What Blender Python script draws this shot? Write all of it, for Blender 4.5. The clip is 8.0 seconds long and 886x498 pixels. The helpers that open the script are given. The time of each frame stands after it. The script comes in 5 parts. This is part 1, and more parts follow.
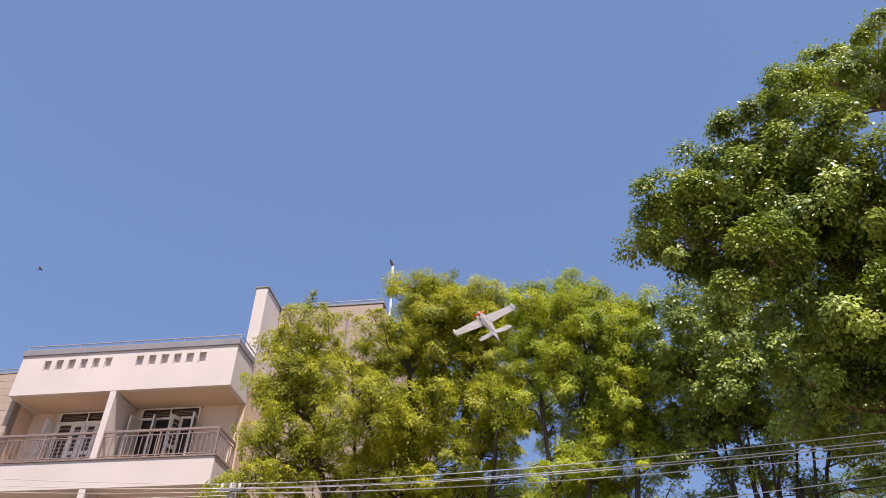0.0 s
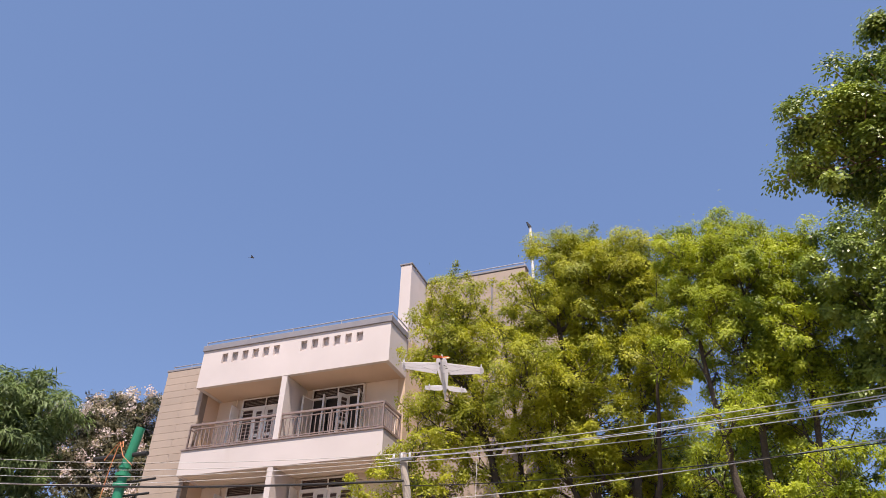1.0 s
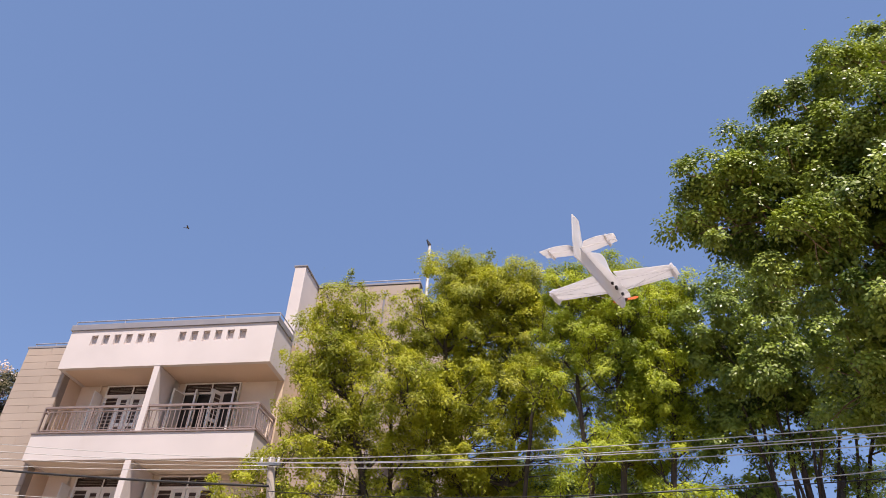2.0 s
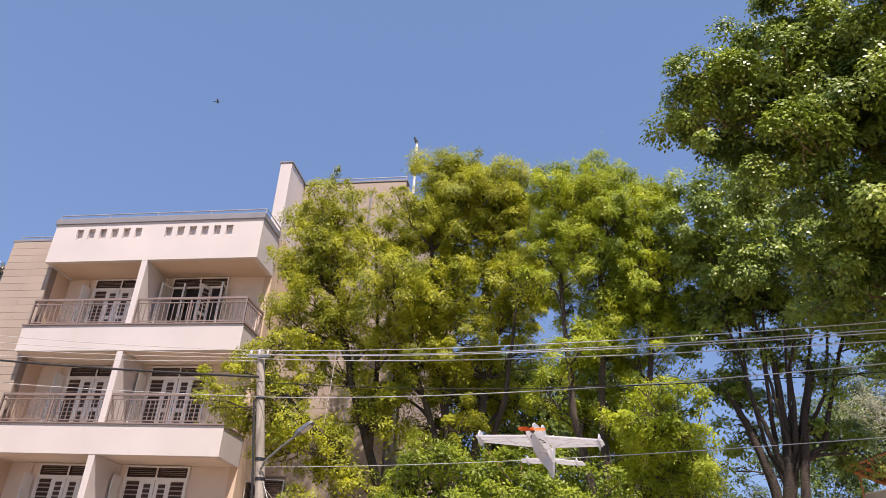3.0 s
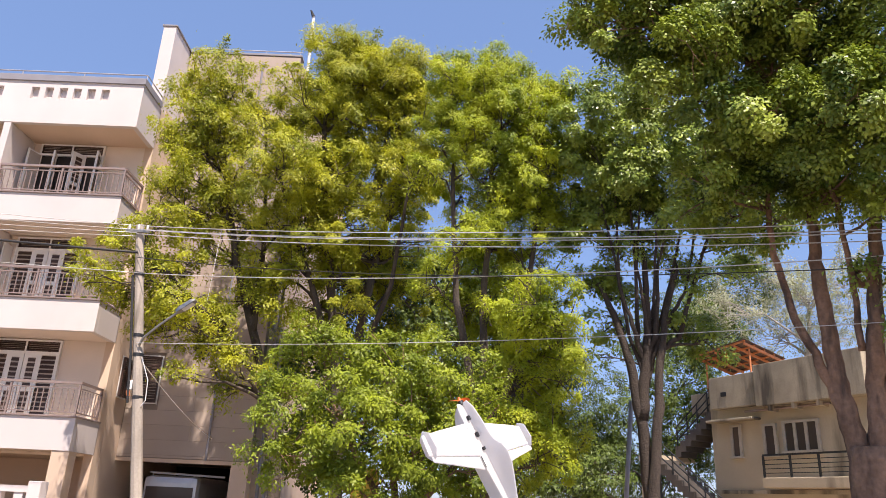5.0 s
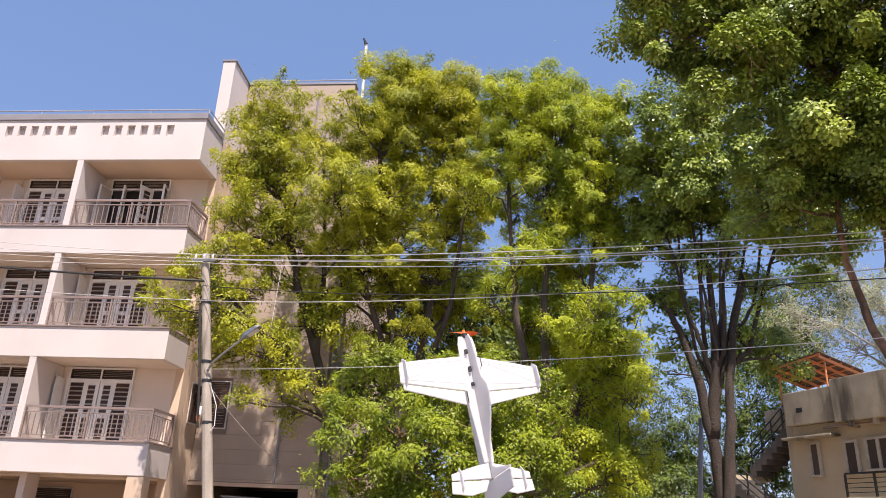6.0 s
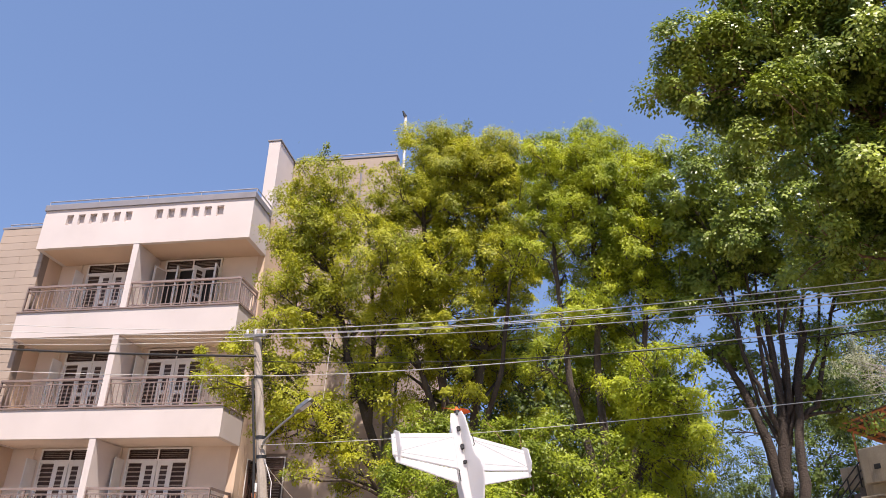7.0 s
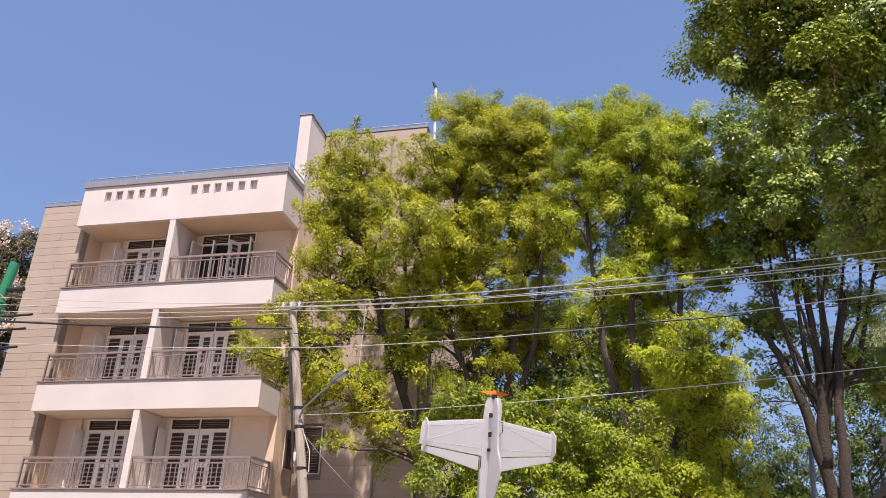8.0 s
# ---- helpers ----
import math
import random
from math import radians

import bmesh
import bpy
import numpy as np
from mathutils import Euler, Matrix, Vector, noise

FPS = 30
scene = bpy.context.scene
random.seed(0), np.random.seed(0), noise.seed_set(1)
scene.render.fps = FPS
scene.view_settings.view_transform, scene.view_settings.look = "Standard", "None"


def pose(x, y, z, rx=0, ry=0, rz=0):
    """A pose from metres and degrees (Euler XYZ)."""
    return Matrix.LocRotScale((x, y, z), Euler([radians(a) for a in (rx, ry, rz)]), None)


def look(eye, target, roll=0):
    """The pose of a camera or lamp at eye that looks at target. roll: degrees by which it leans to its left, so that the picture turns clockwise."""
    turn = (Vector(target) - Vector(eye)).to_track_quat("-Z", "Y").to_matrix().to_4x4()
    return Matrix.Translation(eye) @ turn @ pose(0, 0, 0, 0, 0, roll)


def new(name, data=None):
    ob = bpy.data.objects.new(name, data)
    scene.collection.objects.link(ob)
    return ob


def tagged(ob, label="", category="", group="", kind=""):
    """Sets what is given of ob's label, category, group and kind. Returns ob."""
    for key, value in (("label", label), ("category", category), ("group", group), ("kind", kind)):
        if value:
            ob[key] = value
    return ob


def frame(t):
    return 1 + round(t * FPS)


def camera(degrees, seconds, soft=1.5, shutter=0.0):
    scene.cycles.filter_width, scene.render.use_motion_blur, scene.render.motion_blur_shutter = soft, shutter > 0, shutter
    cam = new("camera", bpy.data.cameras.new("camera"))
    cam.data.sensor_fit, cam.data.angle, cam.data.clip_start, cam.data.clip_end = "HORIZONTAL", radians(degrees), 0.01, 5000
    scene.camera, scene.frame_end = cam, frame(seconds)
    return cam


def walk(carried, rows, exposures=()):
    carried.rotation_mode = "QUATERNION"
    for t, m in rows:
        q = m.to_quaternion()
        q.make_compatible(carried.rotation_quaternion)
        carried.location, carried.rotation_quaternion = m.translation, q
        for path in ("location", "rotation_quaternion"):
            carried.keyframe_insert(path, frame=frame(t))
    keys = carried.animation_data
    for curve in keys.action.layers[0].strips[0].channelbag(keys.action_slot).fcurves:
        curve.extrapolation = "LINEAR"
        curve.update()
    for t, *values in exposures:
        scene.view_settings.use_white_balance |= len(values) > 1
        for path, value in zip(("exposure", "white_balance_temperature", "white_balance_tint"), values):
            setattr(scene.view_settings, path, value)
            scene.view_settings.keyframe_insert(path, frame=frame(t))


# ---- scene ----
# ---- camera: one standing eye that turns after the flying model ----
EYE = (0.0, 0.0, 1.6)
cam = camera(62.36, 8.0, soft=0.75)
TURNS = [
    (0.0, 127.42, -0.88, 7.90),
    (0.5, 127.32, -0.13, 13.07),
    (1.0, 124.38, -1.45, 20.72),
    (1.5, 125.06, -2.46, 21.56),
    (1.7, 126.74, -2.87, 16.21),
    (2.8, 119.45, -2.72, 6.13),
    (3.0, 117.93, -2.98, 8.72),
    (3.5, 109.72, -2.43, 6.71),
    (4.0, 110.31, -1.64, -5.45),
    (4.5, 111.31, -1.46, -7.64),
    (5.0, 109.53, -2.49, -0.32),
    (5.2, 109.49, -2.77, 1.90),
    (6.3, 112.62, -2.32, 4.65),
    (6.5, 114.14, -2.18, 4.49),
    (7.0, 115.86, -1.06, 9.06),
    (7.5, 114.48, -1.17, 12.11),
    (8.0, 113.57, -1.42, 11.67),
]
walk(cam, [(t, pose(*EYE, rx, ry, rz)) for t, rx, ry, rz in TURNS], [(0.0, 0.515, 6900, 19), (1.7, 0.525, 6900, 19), (3.5, 0.670, 6900, 19), (4.5, 0.910, 6900, 19), (5.2, 0.850, 6900, 19), (6.5, 0.730, 6900, 19), (8.0, 0.640, 6900, 19)])

# ---- light: clear sky and a high sun behind the camera ----
SUN = Vector((0.20, -0.50, 1.0)).normalized()
world = bpy.data.worlds.new("sky")
scene.world = world
world.use_nodes = True
wn = world.node_tree.nodes
sky = wn.new("ShaderNodeTexSky")
sky.sky_type = "NISHITA"
sky.sun_disc = False
sky.sun_elevation = math.asin(SUN.z)
sky.sun_rotation = math.atan2(SUN.x, SUN.y)
sky.air_density, sky.dust_density, sky.ozone_density, sky.altitude = 1.0, 1.2, 2.2, 900
wn["Background"].inputs["Strength"].default_value = 0.15
haze = wn.new("ShaderNodeMix")
haze.data_type = "RGBA"
haze.inputs["Factor"].default_value = 0.62
haze.inputs["B"].default_value = (0.735, 1.34, 2.70, 1)
world.node_tree.links.new(sky.outputs[0], haze.inputs["A"])
world.node_tree.links.new(haze.outputs["Result"], wn["Background"].inputs["Color"])
sun = new("sun", bpy.data.lights.new("sun", "SUN"))
sun.data.energy, sun.data.angle, sun.data.color = 4.6, radians(0.55), (1.0, 0.95, 0.87)
sun.matrix_basis = look(SUN * 60, (0, 0, 0))
# ---- materials ----
def material(name, color, rough=0.7, vary=0.12, scale=3.0, fine=40.0, bump=0.15, metal=0.0, streak=0.0, per="none", spread=0.0, dirt=None):
    """A surface with large stains and fine grain; per: the piece by which its tone varies."""
    m = bpy.data.materials.new(name)
    m.use_nodes = True
    nt = m.node_tree
    n, link = nt.nodes, nt.links.new
    bsdf = n["Principled BSDF"]
    bsdf.inputs["Roughness"].default_value, bsdf.inputs["Metallic"].default_value = rough, metal
    geo = n.new("ShaderNodeNewGeometry")
    coord = geo.outputs["Position"]
    if per == "body":
        coord = n.new("ShaderNodeTexCoord").outputs["Object"]
    big, small = n.new("ShaderNodeTexNoise"), n.new("ShaderNodeTexNoise")
    big.inputs["Scale"].default_value, small.inputs["Scale"].default_value = scale, fine
    big.inputs["Detail"].default_value, small.inputs["Detail"].default_value = 5, 3
    if streak:
        mp = n.new("ShaderNodeMapping")
        mp.inputs["Scale"].default_value = (1.0, 1.0, streak)
        link(coord, mp.inputs[0])
        link(mp.outputs[0], big.inputs["Vector"])
    else:
        link(coord, big.inputs["Vector"])
    link(coord, small.inputs["Vector"])
    base = n.new("ShaderNodeRGB")
    base.outputs[0].default_value = (*color, 1)
    ramp = n.new("ShaderNodeMapRange")
    ramp.inputs[1].default_value, ramp.inputs[2].default_value = 0.3, 0.7
    ramp.inputs[3].default_value, ramp.inputs[4].default_value = 1 - vary, 1 + vary
    link(big.outputs[0], ramp.inputs[0])
    grain = n.new("ShaderNodeMapRange")
    grain.inputs[1].default_value, grain.inputs[2].default_value = 0.3, 0.7
    grain.inputs[3].default_value, grain.inputs[4].default_value = 1 - vary * 0.5, 1 + vary * 0.5
    link(small.outputs[0], grain.inputs[0])
    mul = n.new("ShaderNodeMath")
    mul.operation = "MULTIPLY"
    link(ramp.outputs[0], mul.inputs[0])
    link(grain.outputs[0], mul.inputs[1])
    last = mul.outputs[0]
    if spread:
        rnd = geo.outputs["Random Per Island"] if per == "island" else n.new("ShaderNodeObjectInfo").outputs["Random"]
        r2 = n.new("ShaderNodeMapRange")
        r2.inputs[3].default_value, r2.inputs[4].default_value = 1 - spread, 1 + spread
        link(rnd, r2.inputs[0])
        m2 = n.new("ShaderNodeMath")
        m2.operation = "MULTIPLY"
        link(last, m2.inputs[0])
        link(r2.outputs[0], m2.inputs[1])
        last = m2.outputs[0]
    tint = n.new("ShaderNodeVectorMath")
    tint.operation = "SCALE"
    link(base.outputs[0], tint.inputs[0])
    link(last, tint.inputs["Scale"])
    out = tint.outputs[0]
    if dirt:
        mix = n.new("ShaderNodeMix")
        mix.data_type = "RGBA"
        d = n.new("ShaderNodeTexNoise")
        d.inputs["Scale"].default_value, d.inputs["Detail"].default_value = dirt[1], 6
        mp = n.new("ShaderNodeMapping")
        mp.inputs["Scale"].default_value = (1.0, 1.0, dirt[2])
        link(coord, mp.inputs[0])
        link(mp.outputs[0], d.inputs["Vector"])
        dr = n.new("ShaderNodeMapRange")
        dr.inputs[1].default_value, dr.inputs[2].default_value, dr.inputs[4].default_value = dirt[3], dirt[3] + 0.16, 0.85
        link(d.outputs[0], dr.inputs[0])
        link(dr.outputs[0], mix.inputs["Factor"])
        link(out, mix.inputs["A"])
        mix.inputs["B"].default_value = (*dirt[0], 1)
        out = mix.outputs["Result"]
    link(out, bsdf.inputs["Base Color"])
    if bump:
        b = n.new("ShaderNodeBump")
        b.inputs["Strength"].default_value, b.inputs["Distance"].default_value = bump, 0.035 if bump > 0.7 else 0.01
        link(small.outputs[0], b.inputs["Height"])
        link(b.outputs[0], bsdf.inputs["Normal"])
    return m


def leaf_material(name, dark, light, gloss=0.35, through_light=0.45, patch=0.5):
    """Leaves: tone by leaf and by clump, light passing through, a waxy face."""
    m = bpy.data.materials.new(name)
    m.use_nodes = True
    nt = m.node_tree
    n, link = nt.nodes, nt.links.new
    bsdf = n["Principled BSDF"]
    geo = n.new("ShaderNodeNewGeometry")
    big = n.new("ShaderNodeTexNoise")
    big.inputs["Scale"].default_value, big.inputs["Detail"].default_value = patch, 2
    link(geo.outputs["Position"], big.inputs["Vector"])
    stretch = n.new("ShaderNodeMapRange")
    stretch.inputs[1].default_value, stretch.inputs[2].default_value = 0.3, 0.7
    link(big.outputs[0], stretch.inputs[0])
    mean = n.new("ShaderNodeMath")
    mean.operation = "MULTIPLY_ADD"
    link(geo.outputs["Random Per Island"], mean.inputs[0])
    mean.inputs[1].default_value = 0.25
    half = n.new("ShaderNodeMath")
    half.operation = "MULTIPLY"
    half.inputs[1].default_value = 0.75
    link(stretch.outputs[0], half.inputs[0])
    link(half.outputs[0], mean.inputs[2])
    mix = n.new("ShaderNodeMix")
    mix.data_type = "RGBA"
    link(mean.outputs[0], mix.inputs["Factor"])
    mix.inputs["A"].default_value, mix.inputs["B"].default_value = (*dark, 1), (*light, 1)
    link(mix.outputs["Result"], bsdf.inputs["Base Color"])
    bsdf.inputs["Roughness"].default_value = gloss
    bsdf.inputs["Specular IOR Level"].default_value = 0.28
    back = n.new("ShaderNodeBsdfTranslucent")
    warm = n.new("ShaderNodeMix")
    warm.data_type, warm.blend_type = "RGBA", "MULTIPLY"
    warm.inputs["Factor"].default_value = 1.0
    link(mix.outputs["Result"], warm.inputs["A"])
    warm.inputs["B"].default_value = (1.25, 1.25, 0.55, 1)
    link(warm.outputs["Result"], back.inputs["Color"])
    both = n.new("ShaderNodeMixShader")
    both.inputs[0].default_value = through_light
    link(bsdf.outputs[0], both.inputs[1])
    link(back.outputs[0], both.inputs[2])
    link(both.outputs[0], n["Material Output"].inputs["Surface"])
    return m


def glass_material(name):
    m = bpy.data.materials.new(name)
    m.use_nodes = True
    b = m.node_tree.nodes["Principled BSDF"]
    b.inputs["Base Color"].default_value = (0.09, 0.07, 0.06, 1)
    b.inputs["Roughness"].default_value = 0.12
    b.inputs["Specular IOR Level"].default_value = 0.3
    return m


def let_light_through(m, share, color):
    """Thin foam: part of the light that falls on one face leaves by the other."""
    nt = m.node_tree
    back, both = nt.nodes.new("ShaderNodeBsdfTranslucent"), nt.nodes.new("ShaderNodeMixShader")
    back.inputs["Color"].default_value = (*color, 1)
    both.inputs[0].default_value = share
    nt.links.new(nt.nodes["Principled BSDF"].outputs[0], both.inputs[1])
    nt.links.new(back.outputs[0], both.inputs[2])
    nt.links.new(both.outputs[0], nt.nodes["Material Output"].inputs["Surface"])


WHITE = material("white_render", (0.62, 0.555, 0.53), 0.85, 0.05, 0.7, 60, 0.12, dirt=((0.55, 0.48, 0.44), 1.1, 0.25, 0.62))
CREAM = material("cream_render", (0.62, 0.465, 0.345), 0.85, 0.06, 0.8, 60, 0.12)
INNER = material("pale_balcony_wall", (0.71, 0.595, 0.50), 0.85, 0.06, 0.8, 60, 0.12)
CLAD = material("beige_cladding", (0.41, 0.325, 0.262), 0.8, 0.06, 0.9, 50, 0.15, per="object", spread=0.035)
JOINT = material("cladding_joint", (0.26, 0.205, 0.165), 0.9, 0.1)
COPING = material("grey_coping", (0.24, 0.23, 0.25), 0.7, 0.1, 2)
RAIL = material("painted_steel_rail", (0.30, 0.225, 0.20), 0.5, 0.1, 4, metal=0.25, bump=0.05)
ROOFRAIL = material("pale_steel_rail", (0.42, 0.42, 0.46), 0.4, 0.1, 6, metal=0.4, bump=0.0)
BLIND = material("pale_blind", (0.42, 0.36, 0.31), 0.8, 0.1, 5)
LOUVRE = material("brown_louvre", (0.05, 0.024, 0.017), 0.5, 0.2, 6)
FRAME = material("white_frame", (0.74, 0.71, 0.68), 0.5, 0.05, 4, bump=0.05)
# near-black colour that stands in for the shade of unlit interiors
DARK = material("painted_interior_shade", (0.03, 0.025, 0.022), 0.9, 0.2)
GLASS = glass_material("window_glass")
WOODPOLE = material("grey_concrete_pole", (0.40, 0.34, 0.28), 0.9, 0.18, 3, 30, 0.4, streak=0.3, dirt=((0.16, 0.13, 0.10), 5, 0.12, 0.56))
METAL = material("galvanised_steel", (0.30, 0.29, 0.27), 0.4, 0.12, 8, metal=0.7, bump=0.05)
WIRE = material("aluminium_wire", (0.62, 0.60, 0.56), 0.35, 0.1, 20, metal=0.15, bump=0.0)
CABLE = material("black_cable", (0.025, 0.024, 0.024), 0.6, 0.2, 20, bump=0.0)
BARK = material("grey_brown_bark", (0.25, 0.145, 0.092), 0.95, 0.4, 6, 16, 1.0, streak=0.3, dirt=((0.06, 0.043, 0.035), 7, 0.22, 0.49))
YELLOWPAINT = material("ochre_paint", (0.62, 0.40, 0.06), 0.6, 0.12, 3, dirt=((0.3, 0.2, 0.05), 2.5, 0.2, 0.6))
BARK_PALE = material("pale_grey_bark", (0.34, 0.31, 0.28), 0.95, 0.25, 5, 30, 0.5)
BARK_MID = material("brown_bark", (0.062, 0.046, 0.036), 0.95, 0.35, 5, 30, 0.9, streak=0.25, dirt=((0.05, 0.04, 0.032), 5, 0.25, 0.6))
BARK_DARK = material("dark_bark", (0.085, 0.065, 0.05), 0.95, 0.3, 6, 30, 0.8, streak=0.25)
STAIR = material("dark_stair", (0.11, 0.095, 0.085), 0.85, 0.2, 2)
OLDWALL = material("stained_cream_wall", (0.50, 0.415, 0.295), 0.9, 0.12, 0.6, 40, 0.2, dirt=((0.11, 0.085, 0.06), 1.3, 0.18, 0.57))
OLDTOP = material("weathered_parapet", (0.40, 0.34, 0.25), 0.95, 0.2, 1.5, 40, 0.3, dirt=((0.06, 0.05, 0.04), 2.2, 0.14, 0.47))
ORANGE_WOOD = material("orange_painted_steel", (0.55, 0.20, 0.08), 0.6, 0.12, 4)
ROOFSHEET = material("dark_roof_sheet", (0.12, 0.075, 0.06), 0.7, 0.2, 3)
BLACKIRON = material("black_iron", (0.02, 0.02, 0.022), 0.5, 0.2, 8)
ASPHALT = material("asphalt", (0.085, 0.08, 0.074), 0.9, 0.2, 0.6, 80, 0.4)
EARTH = material("dry_earth", (0.30, 0.225, 0.155), 0.95, 0.25, 0.3, 30, 0.5)
TEAL = material("teal_paint", (0.02, 0.20, 0.19), 0.35, 0.08, 3, bump=0.0)
SILVER = material("silver_paint", (0.62, 0.62, 0.63), 0.3, 0.05, 4, metal=0.3, bump=0.0)
GREENPAINT = material("green_plastic", (0.02, 0.23, 0.12), 0.4, 0.1, 3)
FOAM = material("white_foam", (0.74, 0.73, 0.72), 0.55, 0.025, 6, 60, 0.06, per="body")
let_light_through(FOAM, 0.47, (0.97, 0.95, 0.96))
TERRACOTTA = material("terracotta", (0.50, 0.17, 0.07), 0.8, 0.12, 8)
BIRD = material("dark_plumage", (0.05, 0.045, 0.04), 0.8, 0.2, 10, per="body")
PROP = material("orange_plastic", (0.85, 0.13, 0.015), 0.35, 0.05, 10, bump=0.0, per="body")
BLACKPART = material("black_electronics", (0.015, 0.015, 0.017), 0.45, 0.2, 20, per="body")
CARBON = material("grey_carbon_rod", (0.56, 0.56, 0.57), 0.4, 0.1, 30, bump=0.0, per="body")
FLOWER = leaf_material("white_blossom", (0.55, 0.42, 0.42), (0.85, 0.74, 0.74), 0.6, 0.25)
LEAF_MID = leaf_material("yellow_green_leaf", (0.13, 0.17, 0.013), (0.55, 0.54, 0.04), 0.45, 0.34, 1.3)
LEAF_GREEN = leaf_material("mid_green_leaf", (0.125, 0.195, 0.015), (0.57, 0.61, 0.044), 0.45, 0.36, 1.2)
LEAF_LOW = leaf_material("bright_green_leaf", (0.07, 0.115, 0.008), (0.34, 0.40, 0.026), 0.45, 0.24, 1.6)
LEAF_BIG = leaf_material("glossy_dark_leaf", (0.036, 0.085, 0.012), (0.42, 0.50, 0.08), 0.36, 0.19, 1.4)
LEAF_BACK = leaf_material("deep_green_leaf", (0.022, 0.042, 0.009), (0.18, 0.25, 0.045), 0.42, 0.18, 1.8)
LEAF_FEATHER = leaf_material("feathery_leaf", (0.035, 0.06, 0.02), (0.20, 0.28, 0.09), 0.5, 0.2, 0.8)
LEAF_RUST = leaf_material("rusty_dark_leaf", (0.02, 0.022, 0.012), (0.16, 0.14, 0.06), 0.5, 0.15, 1.0)
LEAF_PALE = leaf_material("grey_green_leaf", (0.20, 0.22, 0.15), (0.46, 0.47, 0.38), 0.5, 0.4, 0.4)


# ---- mesh helpers ----
def mesh_of(bm, mat, name="mesh", smooth=False):
    me = bpy.data.meshes.new(name)
    bm.to_mesh(me)
    bm.free()
    me.materials.append(mat)
    if smooth:
        me.shade_smooth()
    return me


def part(name, bm, mat, parent, label="", smooth=False):
    ob = new(name, mesh_of(bm, mat, name, smooth))
    ob.parent = parent
    return tagged(ob, label)


def add_box(bm, x0, x1, y0, y1, z0, z1, m=None):
    vs = [bm.verts.new(Vector((x, y, z)) if m is None else m @ Vector((x, y, z))) for z in (z0, z1) for y in (y0, y1) for x in (x0, x1)]
    for f in ((0, 2, 3, 1), (4, 5, 7, 6), (0, 1, 5, 4), (2, 6, 7, 3), (0, 4, 6, 2), (1, 3, 7, 5)):
        bm.faces.new([vs[i] for i in f])
    return vs


def box(x0, x1, y0, y1, z0, z1, bevel=0.0, m=None):
    bm = bmesh.new()
    add_box(bm, x0, x1, y0, y1, z0, z1, m)
    if bevel:
        bmesh.ops.bevel(bm, geom=bm.edges[:], offset=bevel, segments=2, affect="EDGES", profile=0.6)
    return bm


def add_tube(bm, pts, radii, sides=8, cap=True):
    """A tapered tube along points."""
    radii = [float(r) for r in radii]
    pts = [Vector([float(c) for c in p]) for p in pts]
    rings, ref = [], Vector((0.31, 0.95, 0.11))
    for i, p in enumerate(pts):
        way = (pts[min(i + 1, len(pts) - 1)] - pts[max(i - 1, 0)]).normalized()
        a = way.cross(ref)
        if a.length < 0.05:
            a = way.cross(Vector((1, 0, 0)))
        a.normalize()
        b = way.cross(a)
        rings.append([bm.verts.new(p + radii[i] * (math.cos(2 * math.pi * k / sides) * a + math.sin(2 * math.pi * k / sides) * b)) for k in range(sides)])
    for r0, r1 in zip(rings, rings[1:]):
        for k in range(sides):
            bm.faces.new((r0[k], r0[(k + 1) % sides], r1[(k + 1) % sides], r1[k]))
    if cap:
        bm.faces.new(rings[0][::-1])
        bm.faces.new(rings[-1])


def tube(pts, radii, sides=8):
    bm = bmesh.new()
    add_tube(bm, pts, radii if hasattr(radii, "__len__") else [radii] * len(pts), sides)
    return bm


def thing(name, x, y, z, label, category, group="", rz=0.0):
    ob = new(name)
    ob.empty_display_size = 0.2
    ob.matrix_basis = pose(x, y, z, 0, 0, rz)
    return tagged(ob, label, category, group)
# ---- ground ----
def ground():
    bm = bmesh.new()
    xs = [-1500, -60, -30, -10, 0, 10, 30, 60, 1500]
    ys = [-1500, -60, -20, -5, 0, 8.6, 25, 60, 1500]
    grid = [[bm.verts.new((x, y, 0)) for x in xs] for y in ys]
    for j in range(len(ys) - 1):
        for i in range(len(xs) - 1):
            bm.faces.new((grid[j][i], grid[j][i + 1], grid[j + 1][i + 1], grid[j + 1][i]))
    tagged(new("ground", mesh_of(bm, EARTH)), "dry brown earth reaching to the horizon", "ground", kind="structure")
    tagged(new("road", mesh_of(box(-80, 80, 3.0, 10.0, 0.0, 0.05), ASPHALT)), "worn grey asphalt street", "road", kind="structure")
    tagged(new("pavement", mesh_of(box(-80, 80, 10.0, 11.4, 0.0, 0.18, 0.02), OLDTOP)), "raised concrete footpath beside the street", "pavement", kind="structure")


ground()

# ---- apartment block ----
XL, XR, XF = -16.6, -9.3, -13.07          # balcony ends and the fin between the flats
YF, YB, YW, YS = 19.0, 20.4, 21.8, 19.45  # balcony front, back wall, side wing, side cladding
BANDS = [(2.55, 3.37), (5.60, 6.45), (8.66, 9.485)]
ROOF = (11.71, 13.10)


def cladding(wall, x0, x1, y, z0, z1, step=0.26, cut=(), gap=0.009):
    """Boards of cladding, each one a piece in front of the wall face at y."""
    z, row = z1, 0
    while z > z0 + 0.02:
        zb = max(z0, z - step)
        splits = [x0, x1] if row % 2 else [x0, x0 + (x1 - x0) * 0.52, x1]
        for a, b in zip(splits, splits[1:]):
            spans = [(a, b)]
            for cx0, cx1, cz0, cz1 in cut:
                if cz0 < z and cz1 > zb:
                    spans = [s for p, q in spans for s in ((p, min(q, cx0)), (max(p, cx1), q)) if s[1] - s[0] > 0.03]
            for p, q in spans:
                part("panel", box(p + 0.004, q - 0.004, y - 0.035, y, zb + gap, z), CLAD, wall)
        z -= step
        row += 1


